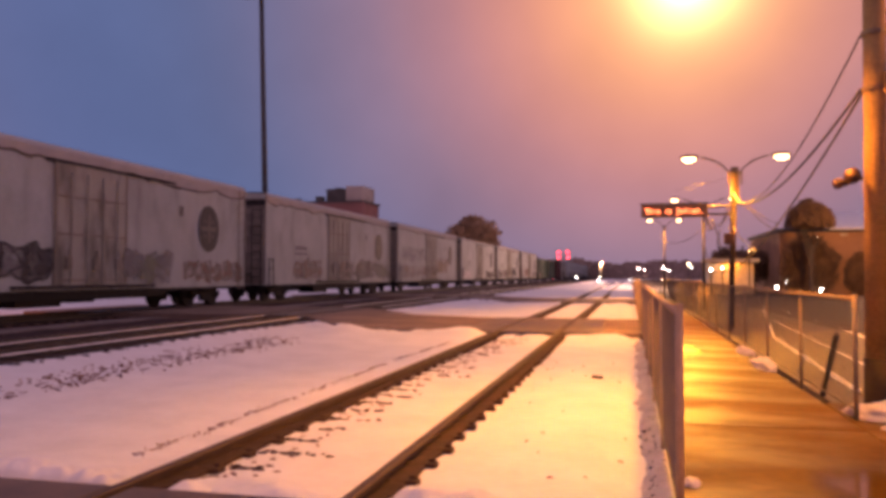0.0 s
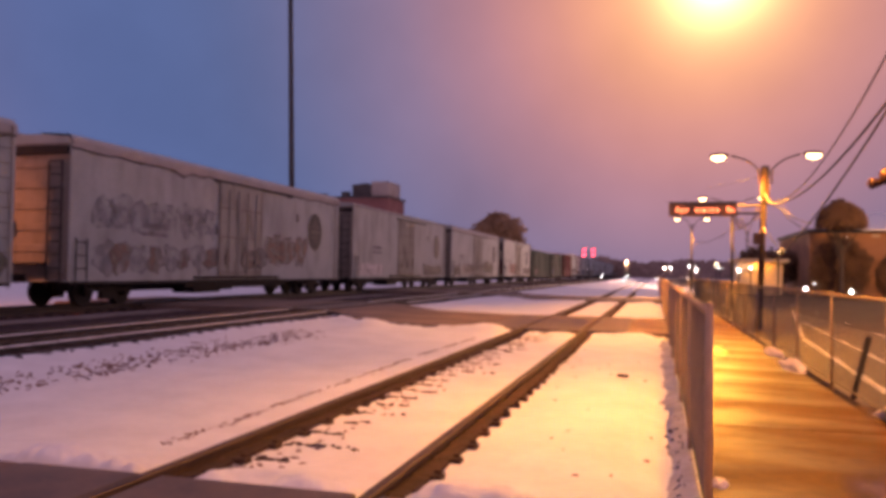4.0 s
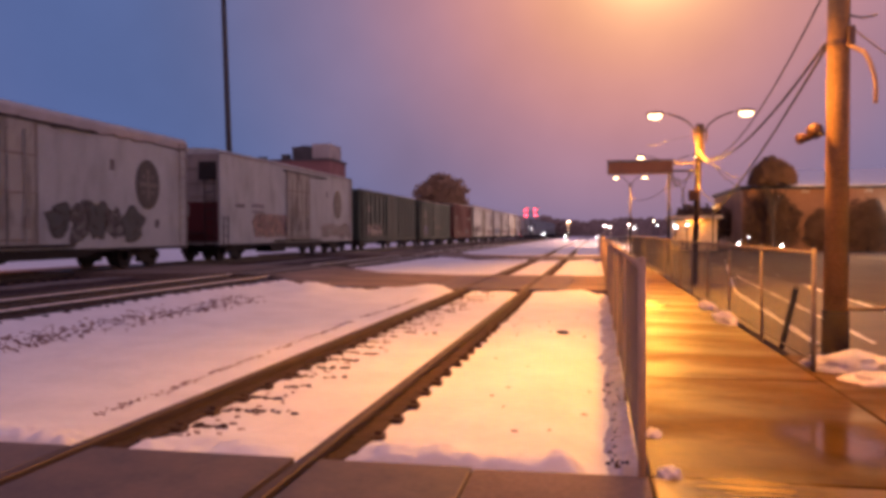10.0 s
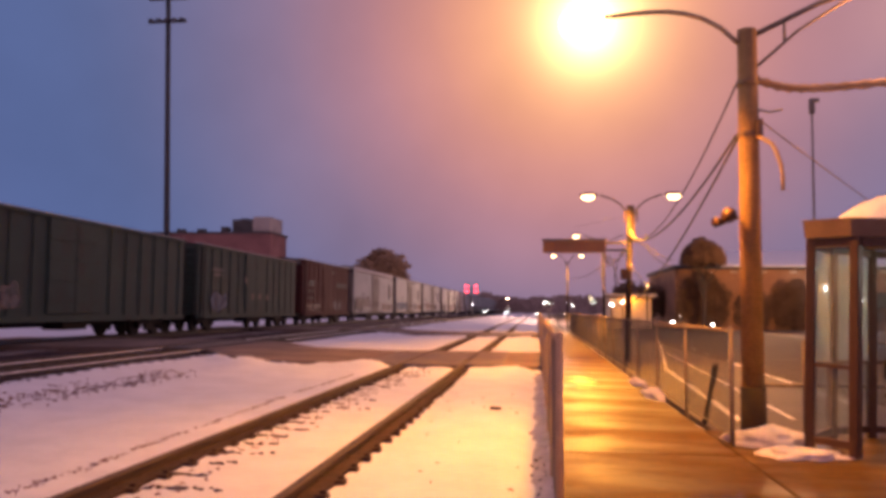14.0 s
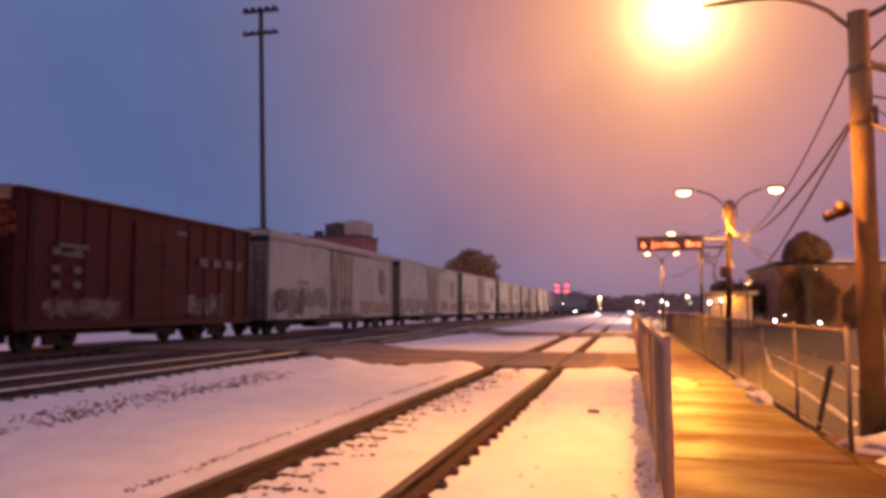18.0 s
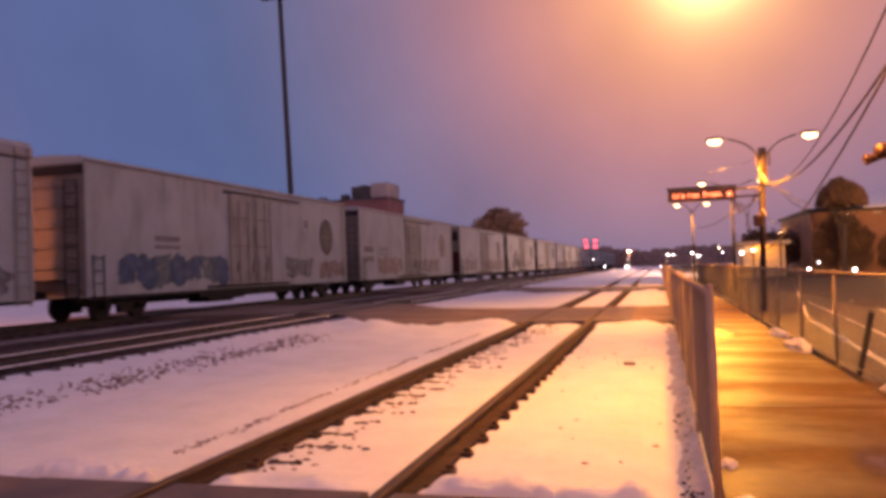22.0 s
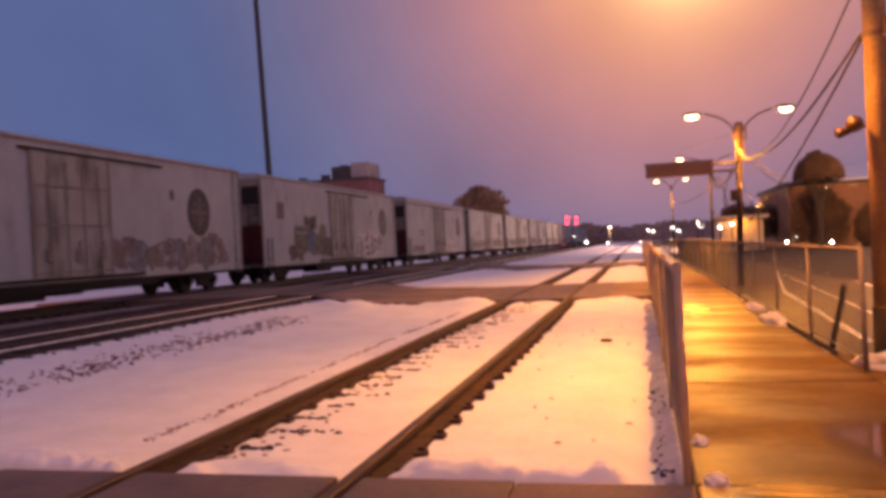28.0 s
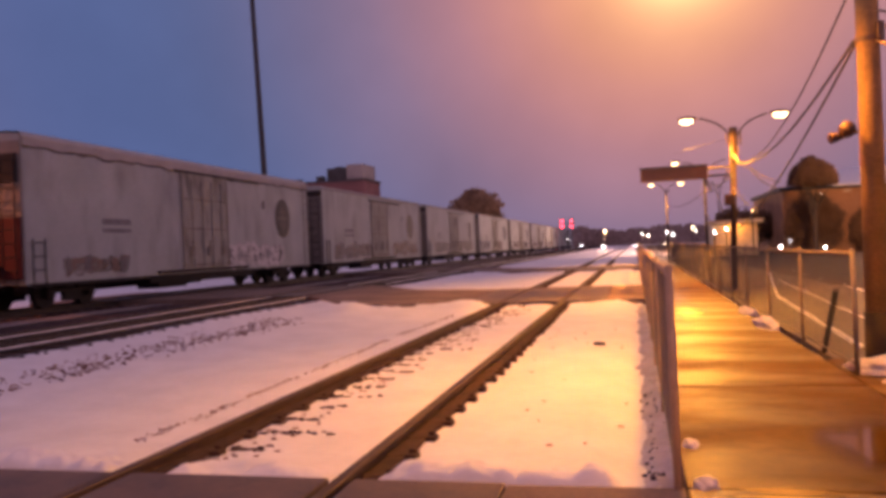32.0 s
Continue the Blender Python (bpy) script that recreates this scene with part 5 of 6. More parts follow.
# ---- shelter ----
def shelter():
    root = thing("platform_shelter", "brown framed glass platform shelter with a snowy domed roof and bench", "shelter", (2.93, 7.45, 0))
    root.rotation_euler = (0, radians(2.0), 0)
    H = 2.0
    plan = [Vector(p) for p in ((0, 0, 0), (-0.28, 0.33, 0), (0.16, 1.03, 0), (0.67, 1.34, 0), (2.8, 1.34, 0), (3.1, 0, 0))]
    mid = sum(plan, Vector()) / len(plan)
    g = bpy.data.materials.new("shelter_glass")
    g.use_nodes = True
    b = g.node_tree.nodes["Principled BSDF"]
    b.inputs["Transmission Weight"].default_value, b.inputs["Roughness"].default_value, b.inputs["IOR"].default_value = 0.95, 0.01, 1.12
    b.inputs["Base Color"].default_value = (0.80, 0.86, 0.84, 1)
    # milky glass imitates the pale reflections in the upper panes
    glow_pane = g.copy()
    fb = glow_pane.node_tree.nodes["Principled BSDF"]
    fb.inputs["Transmission Weight"].default_value, fb.inputs["Base Color"].default_value = 0.72, (0.78, 0.86, 0.80, 1)
    for a, c, n in ((0, 1, 1), (1, 2, 1), (2, 3, 1), (3, 4, 2), (4, 5, 1), (5, 0, 2)):
        p, q = plan[a], plan[c]
        turn = Matrix.Rotation(math.atan2((q - p).y, (q - p).x), 4, "Z")
        for k in range(n):
            u, v = p.lerp(q, k / n), p.lerp(q, (k + 1) / n)
            bm = B()
            box(bm, (u.x, u.y, H / 2), (0.085, 0.085, H), turn, bevel=0.01)
            part("post", bm, M_BROWNFRAME, root)
            w, c0 = (v - u).length - 0.09, (u + v) / 2
            for z, h in ((0.10, 0.07), (0.80, 0.03), (1.95, 0.08)):
                if a != 5 or z > 1.5:
                    bm = B()
                    box(bm, (c0.x, c0.y, z), (w, 0.05, h), turn)
                    part("cross_bar", bm, M_BROWNFRAME, root)
            if a != 5:
                for z, h in ((0.455, 0.62), (1.36, 1.08)):
                    bm = B()
                    box(bm, (c0.x, c0.y, z), (w, 0.012, h), turn)
                    pane = part("pane", bm, glow_pane if z > 1 and a in (1, 2) else g, root)
                    pane.visible_shadow = False
    bm = B()
    lo = [bm.verts.new(mid + (p - mid) * 1.05 + Vector((0, 0, H))) for p in plan]
    hi = [bm.verts.new(mid + (p - mid) * 1.07 + Vector((0, 0, H + 0.17))) for p in plan]
    bm.faces.new(lo), bm.faces.new(hi)
    for i in range(6):
        bm.faces.new((lo[i], lo[(i + 1) % 6], hi[(i + 1) % 6], hi[i]))
    bmesh.ops.recalc_face_normals(bm, faces=bm.faces)
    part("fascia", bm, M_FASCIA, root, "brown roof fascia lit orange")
    bm = B()
    n = 10
    rings = []
    for j in range(n + 1):
        k = 1 - (j / n) ** 1.0
        rings.append([bm.verts.new(mid + (plan[i].lerp(plan[(i + 1) % 6], m / 6) - mid) * k * 0.86 + Vector((0, 0, H + 0.17 + 0.40 * (1 - k ** 2.2) + 0.02 * noise.noise((i * 3.1 + m, j * 1.3, 0))))) for i in range(6) for m in range(6)])
    for r0, r1 in zip(rings, rings[1:]):
        for i in range(36):
            bm.faces.new((r0[i], r0[(i + 1) % 36], r1[(i + 1) % 36], r1[i]))
    bmesh.ops.remove_doubles(bm, verts=bm.verts, dist=0.001)
    part("roof_dome", bm, M_CLOD, root, "domed roof under snow", smooth=True)
    for z, x, w in ((0.46, 1.08, 0.36), (0.74, 1.26, 0.05)):
        bm = B()
        box(bm, (1.72, x, z), (1.9, w, 0.05 if z < 0.5 else 0.2), bevel=0.01)
        part("bench_board", bm, M_DARKWOOD, root)
    for y in (0.9, 1.7, 2.5):
        bm = B()
        box(bm, (y, 1.12, 0.22), (0.06, 0.06, 0.44))
        part("bench_leg", bm, M_BROWNFRAME, root)
    bm = B()
    box(bm, (0.74, 1.325, 1.46), (0.17, 0.01, 0.17))
    part("notice", bm, M_MARK, root, "small pale notice on the glass")
    bm = B()
    box(bm, (1.6, 0.75, 1.905), (1.1, 0.12, 0.04), bevel=0.01)
    fitting = part("light_fitting", bm, M_GALV, root)
    bm = B()
    rod(bm, (1.1, 0.75, 1.865), (2.1, 0.75, 1.865), 0.018, seg=8)
    part("tube", bm, M_TUBE, fitting, "lit fluorescent tube")
    return root


shelter()
lamp("shelter_light", (4.6, 8.2, 1.78), 14, 0.3, (0.80, 1.0, 0.90))

# snow piles at the pole and along the platform
def heap(at, s, label, seed, tall=1.0):
    bm = B()
    r = bmesh.ops.create_icosphere(bm, subdivisions=4, radius=1.0)
    for v in r["verts"]:
        k = 1 + 0.35 * noise.noise(v.co * 1.7 + Vector((seed, 0, 0))) + 0.16 * noise.noise(v.co * 6 + Vector((0, seed, 0))) + 0.04 * noise.noise(v.co * 15 + Vector((0, seed, 0)))
        v.co = Vector((v.co.x * s[0] * k, v.co.y * s[1] * k, max(-0.02, v.co.z * s[2] * k)))
    return tagged(part("snow_mound", bm, M_HEAP, smooth=True, at=at), label, "snow heap", group="snow heaps")


heap((2.42, 8.2, 0), (0.46, 0.32, 0.14), "shovelled snow heap at the foot of the utility pole", 1)
heap((2.5, 7.55, -0.01), (0.36, 0.26, 0.07), "shovelled snow heap beside the shelter", 2)
heap((1.86, 12.3, -0.01), (0.16, 0.6, 0.12), "low snow remnant against the fence", 3)
heap((1.9, 14.5, -0.01), (0.12, 0.7, 0.08), "low snow remnant against the fence", 4)
heap((0.34, 5.3, -0.01), (0.05, 0.09, 0.035), "small lump of snow against the fence", 5)
heap((0.36, 4.45, -0.01), (0.07, 0.09, 0.04), "small lump of snow against the fence", 6)

# snow banks along the yard behind the fence
def bank(name, x, y0, y1, h, w, label, bend=0.0):
    def hh(px, py):
        c = x + bend * (py - y0)
        return -0.09 + h * max(0.0, 1 - ((px - c) / w) ** 2) * (0.6 + 0.5 * noise.noise((px * 1.5, py * 0.8, 5.0)))
    xs = steps((x - w, x + w + bend * (y1 - y0), 0.025))
    return sheet(name, xs, steps((y0, y1, 0.3)), hh, M_CLOD, label, "snow bank", kind="")


bank("snow_bank", 2.62, 10.2, 19, 0.09, 0.05, "low bank of shovelled snow behind the platform fence", 0.055)
bank("snow_bank", 3.35, 10.5, 26, 0.06, 0.035, "thin line of snow along the yard kerb", 0.06)
bank("snow_bank", 4.75, 12, 34, 0.06, 0.04, "thin line of snow along the road edge", 0.05)
bank("snow_bank", 3.12, 19.0, 55, 0.07, 0.04, "thin ploughed snow bank along the yard", 0.142)
brace = B()
rod(brace, (2.04, 8.85, 0.72), (2.04, 9.5, 0.0), 0.03, seg=8)
tagged(part("fence_brace", brace, M_DARKSTEEL), "dark slanting brace leaning behind the fence", "brace")
guard = thing("guard_rail", "low galvanised two-bar pipe rail running behind the shelter", "rail", (2.45, 8.95, -0.05))
for z, r in ((0.55, 0.022), (1.02, 0.016)):
    bm = B()
    rod(bm, (0 if z < 0.8 else 0.55, 0, z), (5.0, 0.25, z), r, seg=8)
    part("bar", bm, M_GALVMID, guard, smooth=True)
for px in (0.55, 2.0, 3.5, 5.0):
    bm = B()
    rod(bm, (px, 0.05 * px, 0), (px, 0.05 * px, 1.03), 0.02, seg=8)
    part("post", bm, M_GALVMID, guard, smooth=True)

# ---- beyond the platform: road, buildings, trees, lights ----
slab("station_yard", 2.12, 60, 9.1, 260, -0.3, -0.07, M_LOT, "dark wet gravel yard behind the platform fence", "yard")
slab("road", 5.2, 13.5, -30, 260, -0.3, -0.05, M_ROAD, "wet asphalt station road", "road")


def building(name, label, x0, x1, y0, y1, h, wall, win=None, category="building"):
    root = thing(name, label, category, ((x0 + x1) / 2, (y0 + y1) / 2, -0.2))
    w, d = x1 - x0, y1 - y0
    bm = B()
    box(bm, (0, 0, h / 2), (w, d, h))
    part("wall", bm, wall, root)
    bm = B()
    box(bm, (0, 0, h + 0.15), (w + 0.4, d + 0.4, 0.3))
    part("roof", bm, M_ROOF, root)
    if win:
        nx, nz = win
        for i in range(nx):
            for k in range(nz):
                bm = B()
                box(bm, (-w / 2 + w * (i + 0.5) / nx, -d / 2 - 0.02, h * (k + 0.55) / nz), (w / nx * 0.5, 0.08, h / nz * 0.5))
                part("window", bm, M_WINDOW, root)
    return root


# brick lightened to stand in for haze and lamp glare over the house
M_DARKBRICK = mat("brown_brick", (0.34, 0.185, 0.105), 0.9, vary=0.3, scale=0.6, fine=6)
ware = building("brick_warehouse", "long red brick warehouse behind the train", -64, -42.2, 120, 128, 13.4, M_BRICK)
bm = B()
box(bm, (9.0, 0, 14.9), (2.9, 6, 2.6))
part("penthouse", bm, M_RENDERED, ware, "pale roof tower")
bm = B()
box(bm, (5.7, 0, 14.7), (3.6, 5, 2.3))
box(bm, (5.2, 0, 16.0), (1.2, 1.2, 0.5))
part("penthouse", bm, M_ROOF, ware, "dark roof housing beside the tower")
for dx in (-5.0, -1.5, 2.6):
    bm = B()
    box(bm, (dx, -2, 13.9 + 0.3 * (dx > 0)), (1.2, 1.2, 0.9))
    part("roof_vent", bm, M_ROOF, ware)
house = building("station_house", "brown brick house with a low snowy roof beside the station road", 10.4, 40, 60, 74, 4.6, M_DARKBRICK)
bm = B()
prof = [(-7.5, 4.86), (0.0, 6.5), (7.5, 4.86)]
rows = [[bm.verts.new((x, y, z + dz)) for y, z in prof for dz in (0.0,)] for x in (-11.5, 15.0)]
low = [[bm.verts.new((x, y, 4.76)) for y, z in prof] for x in (-11.5, 15.0)]
for i in range(2):
    bm.faces.new((rows[0][i], rows[0][i + 1], rows[1][i + 1], rows[1][i]))
for k in range(2):
    for i in range(2):
        bm.faces.new((rows[k][i], rows[k][i + 1], low[k][i + 1], low[k][i]))
for i in (0, 2):
    bm.faces.new((rows[0][i], rows[1][i], low[1][i], low[0][i]))
bmesh.ops.recalc_face_normals(bm, faces=bm.faces)
part("roof_snow", bm, M_CLOD, house, "smooth snow lying on the low roof")
# cream blocks stand in for the bright dots under the eave
for k in range(11):
    bm = B()
    box(bm, (-10.6 + 2.1 * k, -7.12, 4.42), (0.5, 0.12, 0.16), bevel=0.02)
    part("eave_bright_block", bm, M_LIT_WALL, house)
canopy = thing("station_canopy", "small lit station building with an orange canopy", "building", (6.9, 60, 0))
bm = B()
box(bm, (0, 0, 1.1), (3.0, 3, 2.2))
part("wall", bm, M_LIT_WALL, canopy)
bm = B()
box(bm, (0, -0.3, 2.4), (3.6, 4, 0.22))
part("roof", bm, M_LIT_WALL, canopy)
lamp("canopy_light", (6.9, 58.0, 2.2), 120, 0.5, SODIUM)

# floodlight mast
mast = thing("floodlight_mast", "tall dark steel floodlight mast with two crossbars", "mast", (-23.95, 47.3, -0.2))
bm = B()
rod(bm, (0.62, 0, 0), (0, 0, 21.8), 0.21, 0.15, seg=12)
part("shaft", bm, M_DARKSTEEL, mast, smooth=True)
for z, w in ((21.75, 2.6), (20.2, 2.6)):
    bm = B()
    box(bm, (0, 0, z), (w, 0.16, 0.16))
    for k in range(5):
        box(bm, (-w / 2 + 0.25 + k * (w - 0.5) / 4, -0.12, z + (0.1 if z > 21 else 0.02)), (0.3, 0.3, 0.26), bevel=0.04)
    part("crossbar", bm, M_DARKSTEEL, mast)

# block signal
sig = thing("block_signal", "mast signal with two red double lamps lit", "signal", (-14.1, 170, -0.2))
bm = B()
rod(bm, (0, 0, 0), (0, 0, 6.4), 0.12, seg=10)
box(bm, (0, 0, 5.0), (2.9, 0.12, 0.12))
part("mast", bm, M_DARKSTEEL, sig)
for dx in (-1.0, 1.0):
    bm = B()
    box(bm, (dx, -0.1, 5.95), (0.75, 0.2, 2.0), bevel=0.05)
    part("backboard", bm, M_DARKSTEEL, sig)
    for dz in (-0.55, 0.55):
        bm = B()
        ball(bm, (dx, -0.25, 5.95 + dz), (0.25, 0.12, 0.25), 2)
        part("lamp", bm, M_RED_LAMP, sig, "red signal lamp lit")

LX1, LX2 = (20.95, 2.99), (22.9, 2.13)


# distant lights: each on its own post
def far_light(x, y, z, r, material, label):
    r *= 0.72
    root = thing("distant_lamp", label, "lamp", (x, y, -0.2), group="lamps in the distance")
    bm = B()
    ball(bm, (0, 0, z + 0.2), (r, r, r * 0.8), 2)
    part("bulb", bm, material, root)
    bm = B()
    rod(bm, (0, r * 0.6, 0), (0, r * 0.6, z + 0.2), 0.05, seg=6)
    part("post", bm, M_DARKSTEEL, root)
    return root


# foliage: crown of many small clumps on forking limbs
def tree(name, label, at, h, crown, material, n, seed, leaf=0.5, flat=False):
    rnd = random.Random(seed)
    root = thing(name, label, "tree", at)
    bm = B()
    rod(bm, (0, 0, -0.3), (0.1, 0, h * 0.55), h * 0.028, h * 0.016, seg=10)
    for k in range(9):
        a = rnd.uniform(0, 6.28)
        z = h * rnd.uniform(0.3, 0.55)
        rod(bm, (0.1 * z / h, 0, z), (crown[0] * 0.6 * math.cos(a), crown[1] * 0.6 * math.sin(a), h - crown[2] * rnd.uniform(0.5, 1.3)), h * 0.010, h * 0.003, seg=6)
    part("trunk", bm, M_BARK, root)
    co, fa = [], []
    cz = h - crown[2]
    for _ in range(n):
        while True:
            p = Vector((rnd.uniform(-1, 1), rnd.uniform(-1, 1), rnd.uniform(-1, 1)))
            if 0.25 < p.length < 1 and not (flat and p.z < 0):
                break
        lump = 1 + (0.12 if flat else 0.35) * noise.noise(p * 2.5 + Vector((seed, seed, 0)))
        c = Vector((p.x * crown[0], p.y * crown[1], cz + p.z * crown[2])) * 1.0
        c = Vector((c.x * lump, c.y * lump, cz + (c.z - cz) * lump))
        for _k in range(3):
            u = Vector((rnd.gauss(0, 1), rnd.gauss(0, 1), rnd.gauss(0, 1))).normalized() * leaf * rnd.uniform(0.5, 1.0)
            v = u.orthogonal().normalized() * leaf * rnd.uniform(0.3, 0.6)
            o = len(co)
            j = c + Vector((rnd.gauss(0, leaf), rnd.gauss(0, leaf), rnd.gauss(0, leaf))) * 0.5
            co += [j - u, j + v, j + u, j - v]
            fa.append((o, o + 1, o + 2, o + 3))
    me = bpy.data.meshes.new("crown")
    me.from_pydata(co, [], fa)
    me.materials.append(material)
    ob = new("crown", me)
    ob.parent = root
    return root


tree("round_tree", "round bare-twigged brown tree behind the train", (-27.9, 140, -0.2), 12.0, (4.6, 4.2, 3.6), M_TWIG, 3600, 3, 0.36)
tree("domed_tree", "dome shaped dark tree beside the road", (12.0, 58, -0.2), 6.7, (1.6, 1.5, 1.8), M_LEAF, 5200, 5, 0.12, True)
for k, (x, y, h) in enumerate(((9.5, 66, 3.6), (8.6, 75, 4.0))):
    tree("roadside_tree", "small dark tree beside the station", (x, y, -0.2), h, (1.4, 1.3, 1.2), M_LEAF, 700, 20 + k, 0.25)

for x, w, h in ((12.3, 2.0, 4.3), (15.8, 1.2, 3.2), (18.6, 1.7, 3.8), (23.0, 1.6, 3.0)):
    tree("bushy_tree", "dense dark bushy tree standing before the brick house", (x, 59.45, -0.2), h, (w, 0.35, h * 0.48), M_LEAF, 5200, int(x * 10), 0.09)

# far wood along the horizon
rnd = random.Random(8)
co, fa = [], []
for k in range(9000):
    a = rnd.uniform(-0.35, 0.40)
    y = rnd.uniform(300, 420)
    x = y * a
    top = 5.5 + 1.8 * noise.noise((a * 22, 3.0, 0.5)) + 0.8 * noise.noise((a * 90, 7.0, 0.5))
    z = rnd.uniform(-0.5, top) * y / 300
    s = rnd.uniform(0.5, 1.4)
    u = Vector((rnd.gauss(0, 1), 0.3 * rnd.gauss(0, 1), rnd.gauss(0, 1))).normalized() * s
    v = Vector((-u.z, 0, u.x)) * 0.7
    c = Vector((x, y, z))
    o = len(co)
    co += [c - u, c + v, c + u, c - v]
    fa.append((o, o + 1, o + 2, o + 3))
me = bpy.data.meshes.new("far_wood")
me.from_pydata(co, [], fa)
me.materials.append(M_PINE)
tagged(new("far_wood", me), "dark line of bare trees on the horizon", "wood", kind="stuff")

for x, y, z, r, m in ((-5.43, 150, 3.46, 0.42, M_WARM_LAMP), (-14.5, 220, 0.77, 0.5, M_WHITE_LAMP), (-8.7, 220, 0.2, 0.5, M_WHITE_LAMP), (-7.9, 220, 0.8, 0.4, M_WHITE_LAMP), (0.05, 120, 0.7, 0.24, M_WHITE_LAMP),
                      (2.15, 60, 1.05, 0.12, M_WARM_LAMP), (1.07, 110, 2.25, 0.26, M_WHITE_LAMP), (1.85, 110, 2.15, 0.24, M_WHITE_LAMP), (3.51, 90, 2.18, 0.30, M_WHITE_LAMP), (4.15, 90, 1.85, 0.26, M_WHITE_LAMP),
                      (5.19, 75, 2.37, 0.22, M_WARM_LAMP), (5.88, 80, 2.05, 0.16, M_WHITE_LAMP), (5.49, 57.9, 1.72, 0.24, M_WHITE_LAMP), (6.27, 57.9, 1.9, 0.20, M_WHITE_LAMP), (9.97, 59, 0.48, 0.26, M_WHITE_LAMP),
                      (12.85, 59, 0.33, 0.26, M_WHITE_LAMP), (10.6, 59, 0.85, 0.11, M_WHITE_LAMP), (12.76, 59.5, 4.08, 0.09, M_WARM_LAMP), (6.94, 50, 2.8, 0.14, M_SODIUM), (-13.07, 160, 2.25, 0.2, M_WHITE_LAMP), (-13.26, 140, 0.69, 0.16, M_RED_LAMP), (LX1[0], 59, LX1[1], 1.1, M_WHITE_LAMP), (LX2[0], 59, LX2[1], 1.1, M_WHITE_LAMP)):
    far_light(x, y, z, 0.44 * r, m, "bright lamp on a thin post beyond the platform")

# ties and plates of the near track, stones in the snow
def piece(name, mesh, parent, at, rz=0.0):
    ob = bpy.data.objects.new(name, mesh)
    scene.collection.objects.link(ob)
    ob.parent = parent
    ob.location = at
    ob.rotation_euler = (0, 0, rz)
    return ob


bm = B()
box(bm, (0, 0, 0), (2.74, 0.22, 0.17), bevel=0.01)
tie_me = bpy.data.meshes.new("tie")
bm.to_mesh(tie_me)
bm.free()
tie_me.materials.append(M_TIE)
bm = B()
box(bm, (0.06, 0, 0), (0.34, 0.11, 0.05))
box(bm, (0.19, 0.02, 0.03), (0.05, 0.04, 0.04))
plate_me = bpy.data.meshes.new("tie_plate")
bm.to_mesh(plate_me)
bm.free()
plate_me.materials.append(M_STRIP)
rnd = random.Random(4)
for i in range(110):
    y = 4.75 + i * 0.508
    if any(a < y < b for a, b in CROSSINGS):
        continue
    for s in (-1, 1):
        piece("tie_plate", plate_me, near_track, (s * 0.755 + rnd.uniform(-0.01, 0.012), y, -0.11), 0)
for tr in (mid_track, far_track):
    for i in range(150):
        y = 2.0 + i * 0.52
        if any(a - 0.2 < y < b + 0.2 for a, b in MAIN_CROSSINGS):
            continue
        piece("tie", tie_me, tr, (rnd.uniform(-0.03, 0.03), y, -0.235), rnd.uniform(-0.01, 0.01))


# dark melted strips beside the rails of the siding
for s in (-1, 1):
    bm = B()
    ys = steps((4.45, 18.5, 0.12), (18.5, 60, 0.5))
    prev = None
    for y in ys:
        wob = 0.025 * noise.noise((y * 3.0, s, 0.0))
        v = [bm.verts.new(p) for p in ((s * 0.755 + 0.03, y, -0.085), (s * 0.755 + 0.15 + wob, y, -0.092), (s * 0.755 + 0.17 + wob, y, -0.2))]
        if prev:
            bm.faces.new((prev[0], prev[1], v[1], v[0]))
            bm.faces.new((prev[1], prev[2], v[2], v[1]))
        prev = v
    part("melted_strip", bm, M_STRIP, near_track, "dark ballast bared beside the rail")


def stones(name, spots, size, label, material, level=snow_height):
    """Loose stones and clods strewn over the snow, as one stuff object."""
    r = random.Random(len(spots))
    co, fa = [], []
    for x, y in spots:
        z = level(x, y)
        a, b, h = size * r.uniform(0.6, 1.9), size * r.uniform(0.35, 0.9), size * r.uniform(0.25, 0.6)
        t = r.gauss(0, 0.5)
        o = len(co)
        for k in range(6):
            q = t + k * 1.047
            j = r.uniform(0.7, 1.2)
            dx, dy = a * j * math.cos(q), b * j * math.sin(q)
            co.append((x + dx, y + dy, z - 0.01))
        for k in range(3):
            q = t + k * 2.094
            co.append((x + a * 0.5 * math.cos(q), y + b * 0.5 * math.sin(q), z + h))
        fa += [(o, o + 1, o + 6), (o + 1, o + 2, o + 7, o + 6), (o + 2, o + 3, o + 7), (o + 3, o + 4, o + 8, o + 7), (o + 4, o + 5, o + 8), (o + 5, o, o + 6, o + 8), (o + 6, o + 7, o + 8)]
    me = bpy.data.meshes.new(name)
    me.from_pydata(co, [], fa)
    me.materials.append(material)
    return tagged(new(name, me), label, "stones", kind="stuff")


r2 = random.Random(12)
stones("ballast_scatter", [(x, y) for x, y in [(-7.38 + r2.choice((-0.28, 0.12)) + r2.gauss(0, 0.19), 5.8 + 10.5 * r2.random() ** 1.25) for k in range(1150)] if noise.noise((x * 1.6, y * 0.9, 6.0)) + 0.58 > r2.random()], 0.036, "dark ballast stones showing through the snow of the slope", M_STONE)
stones("tie_end_crumbs", [(-9.02 + r2.uniform(-0.12, 0.06), 4.7 + 0.52 * i + r2.gauss(0, 0.03)) for i in range(80) for k in range(3) if not any(a - 0.2 < 4.7 + 0.52 * i < b + 0.2 for a, b in MAIN_CROSSINGS)], 0.055, "dark tie ends biting into the snow edge", M_BALLAST)
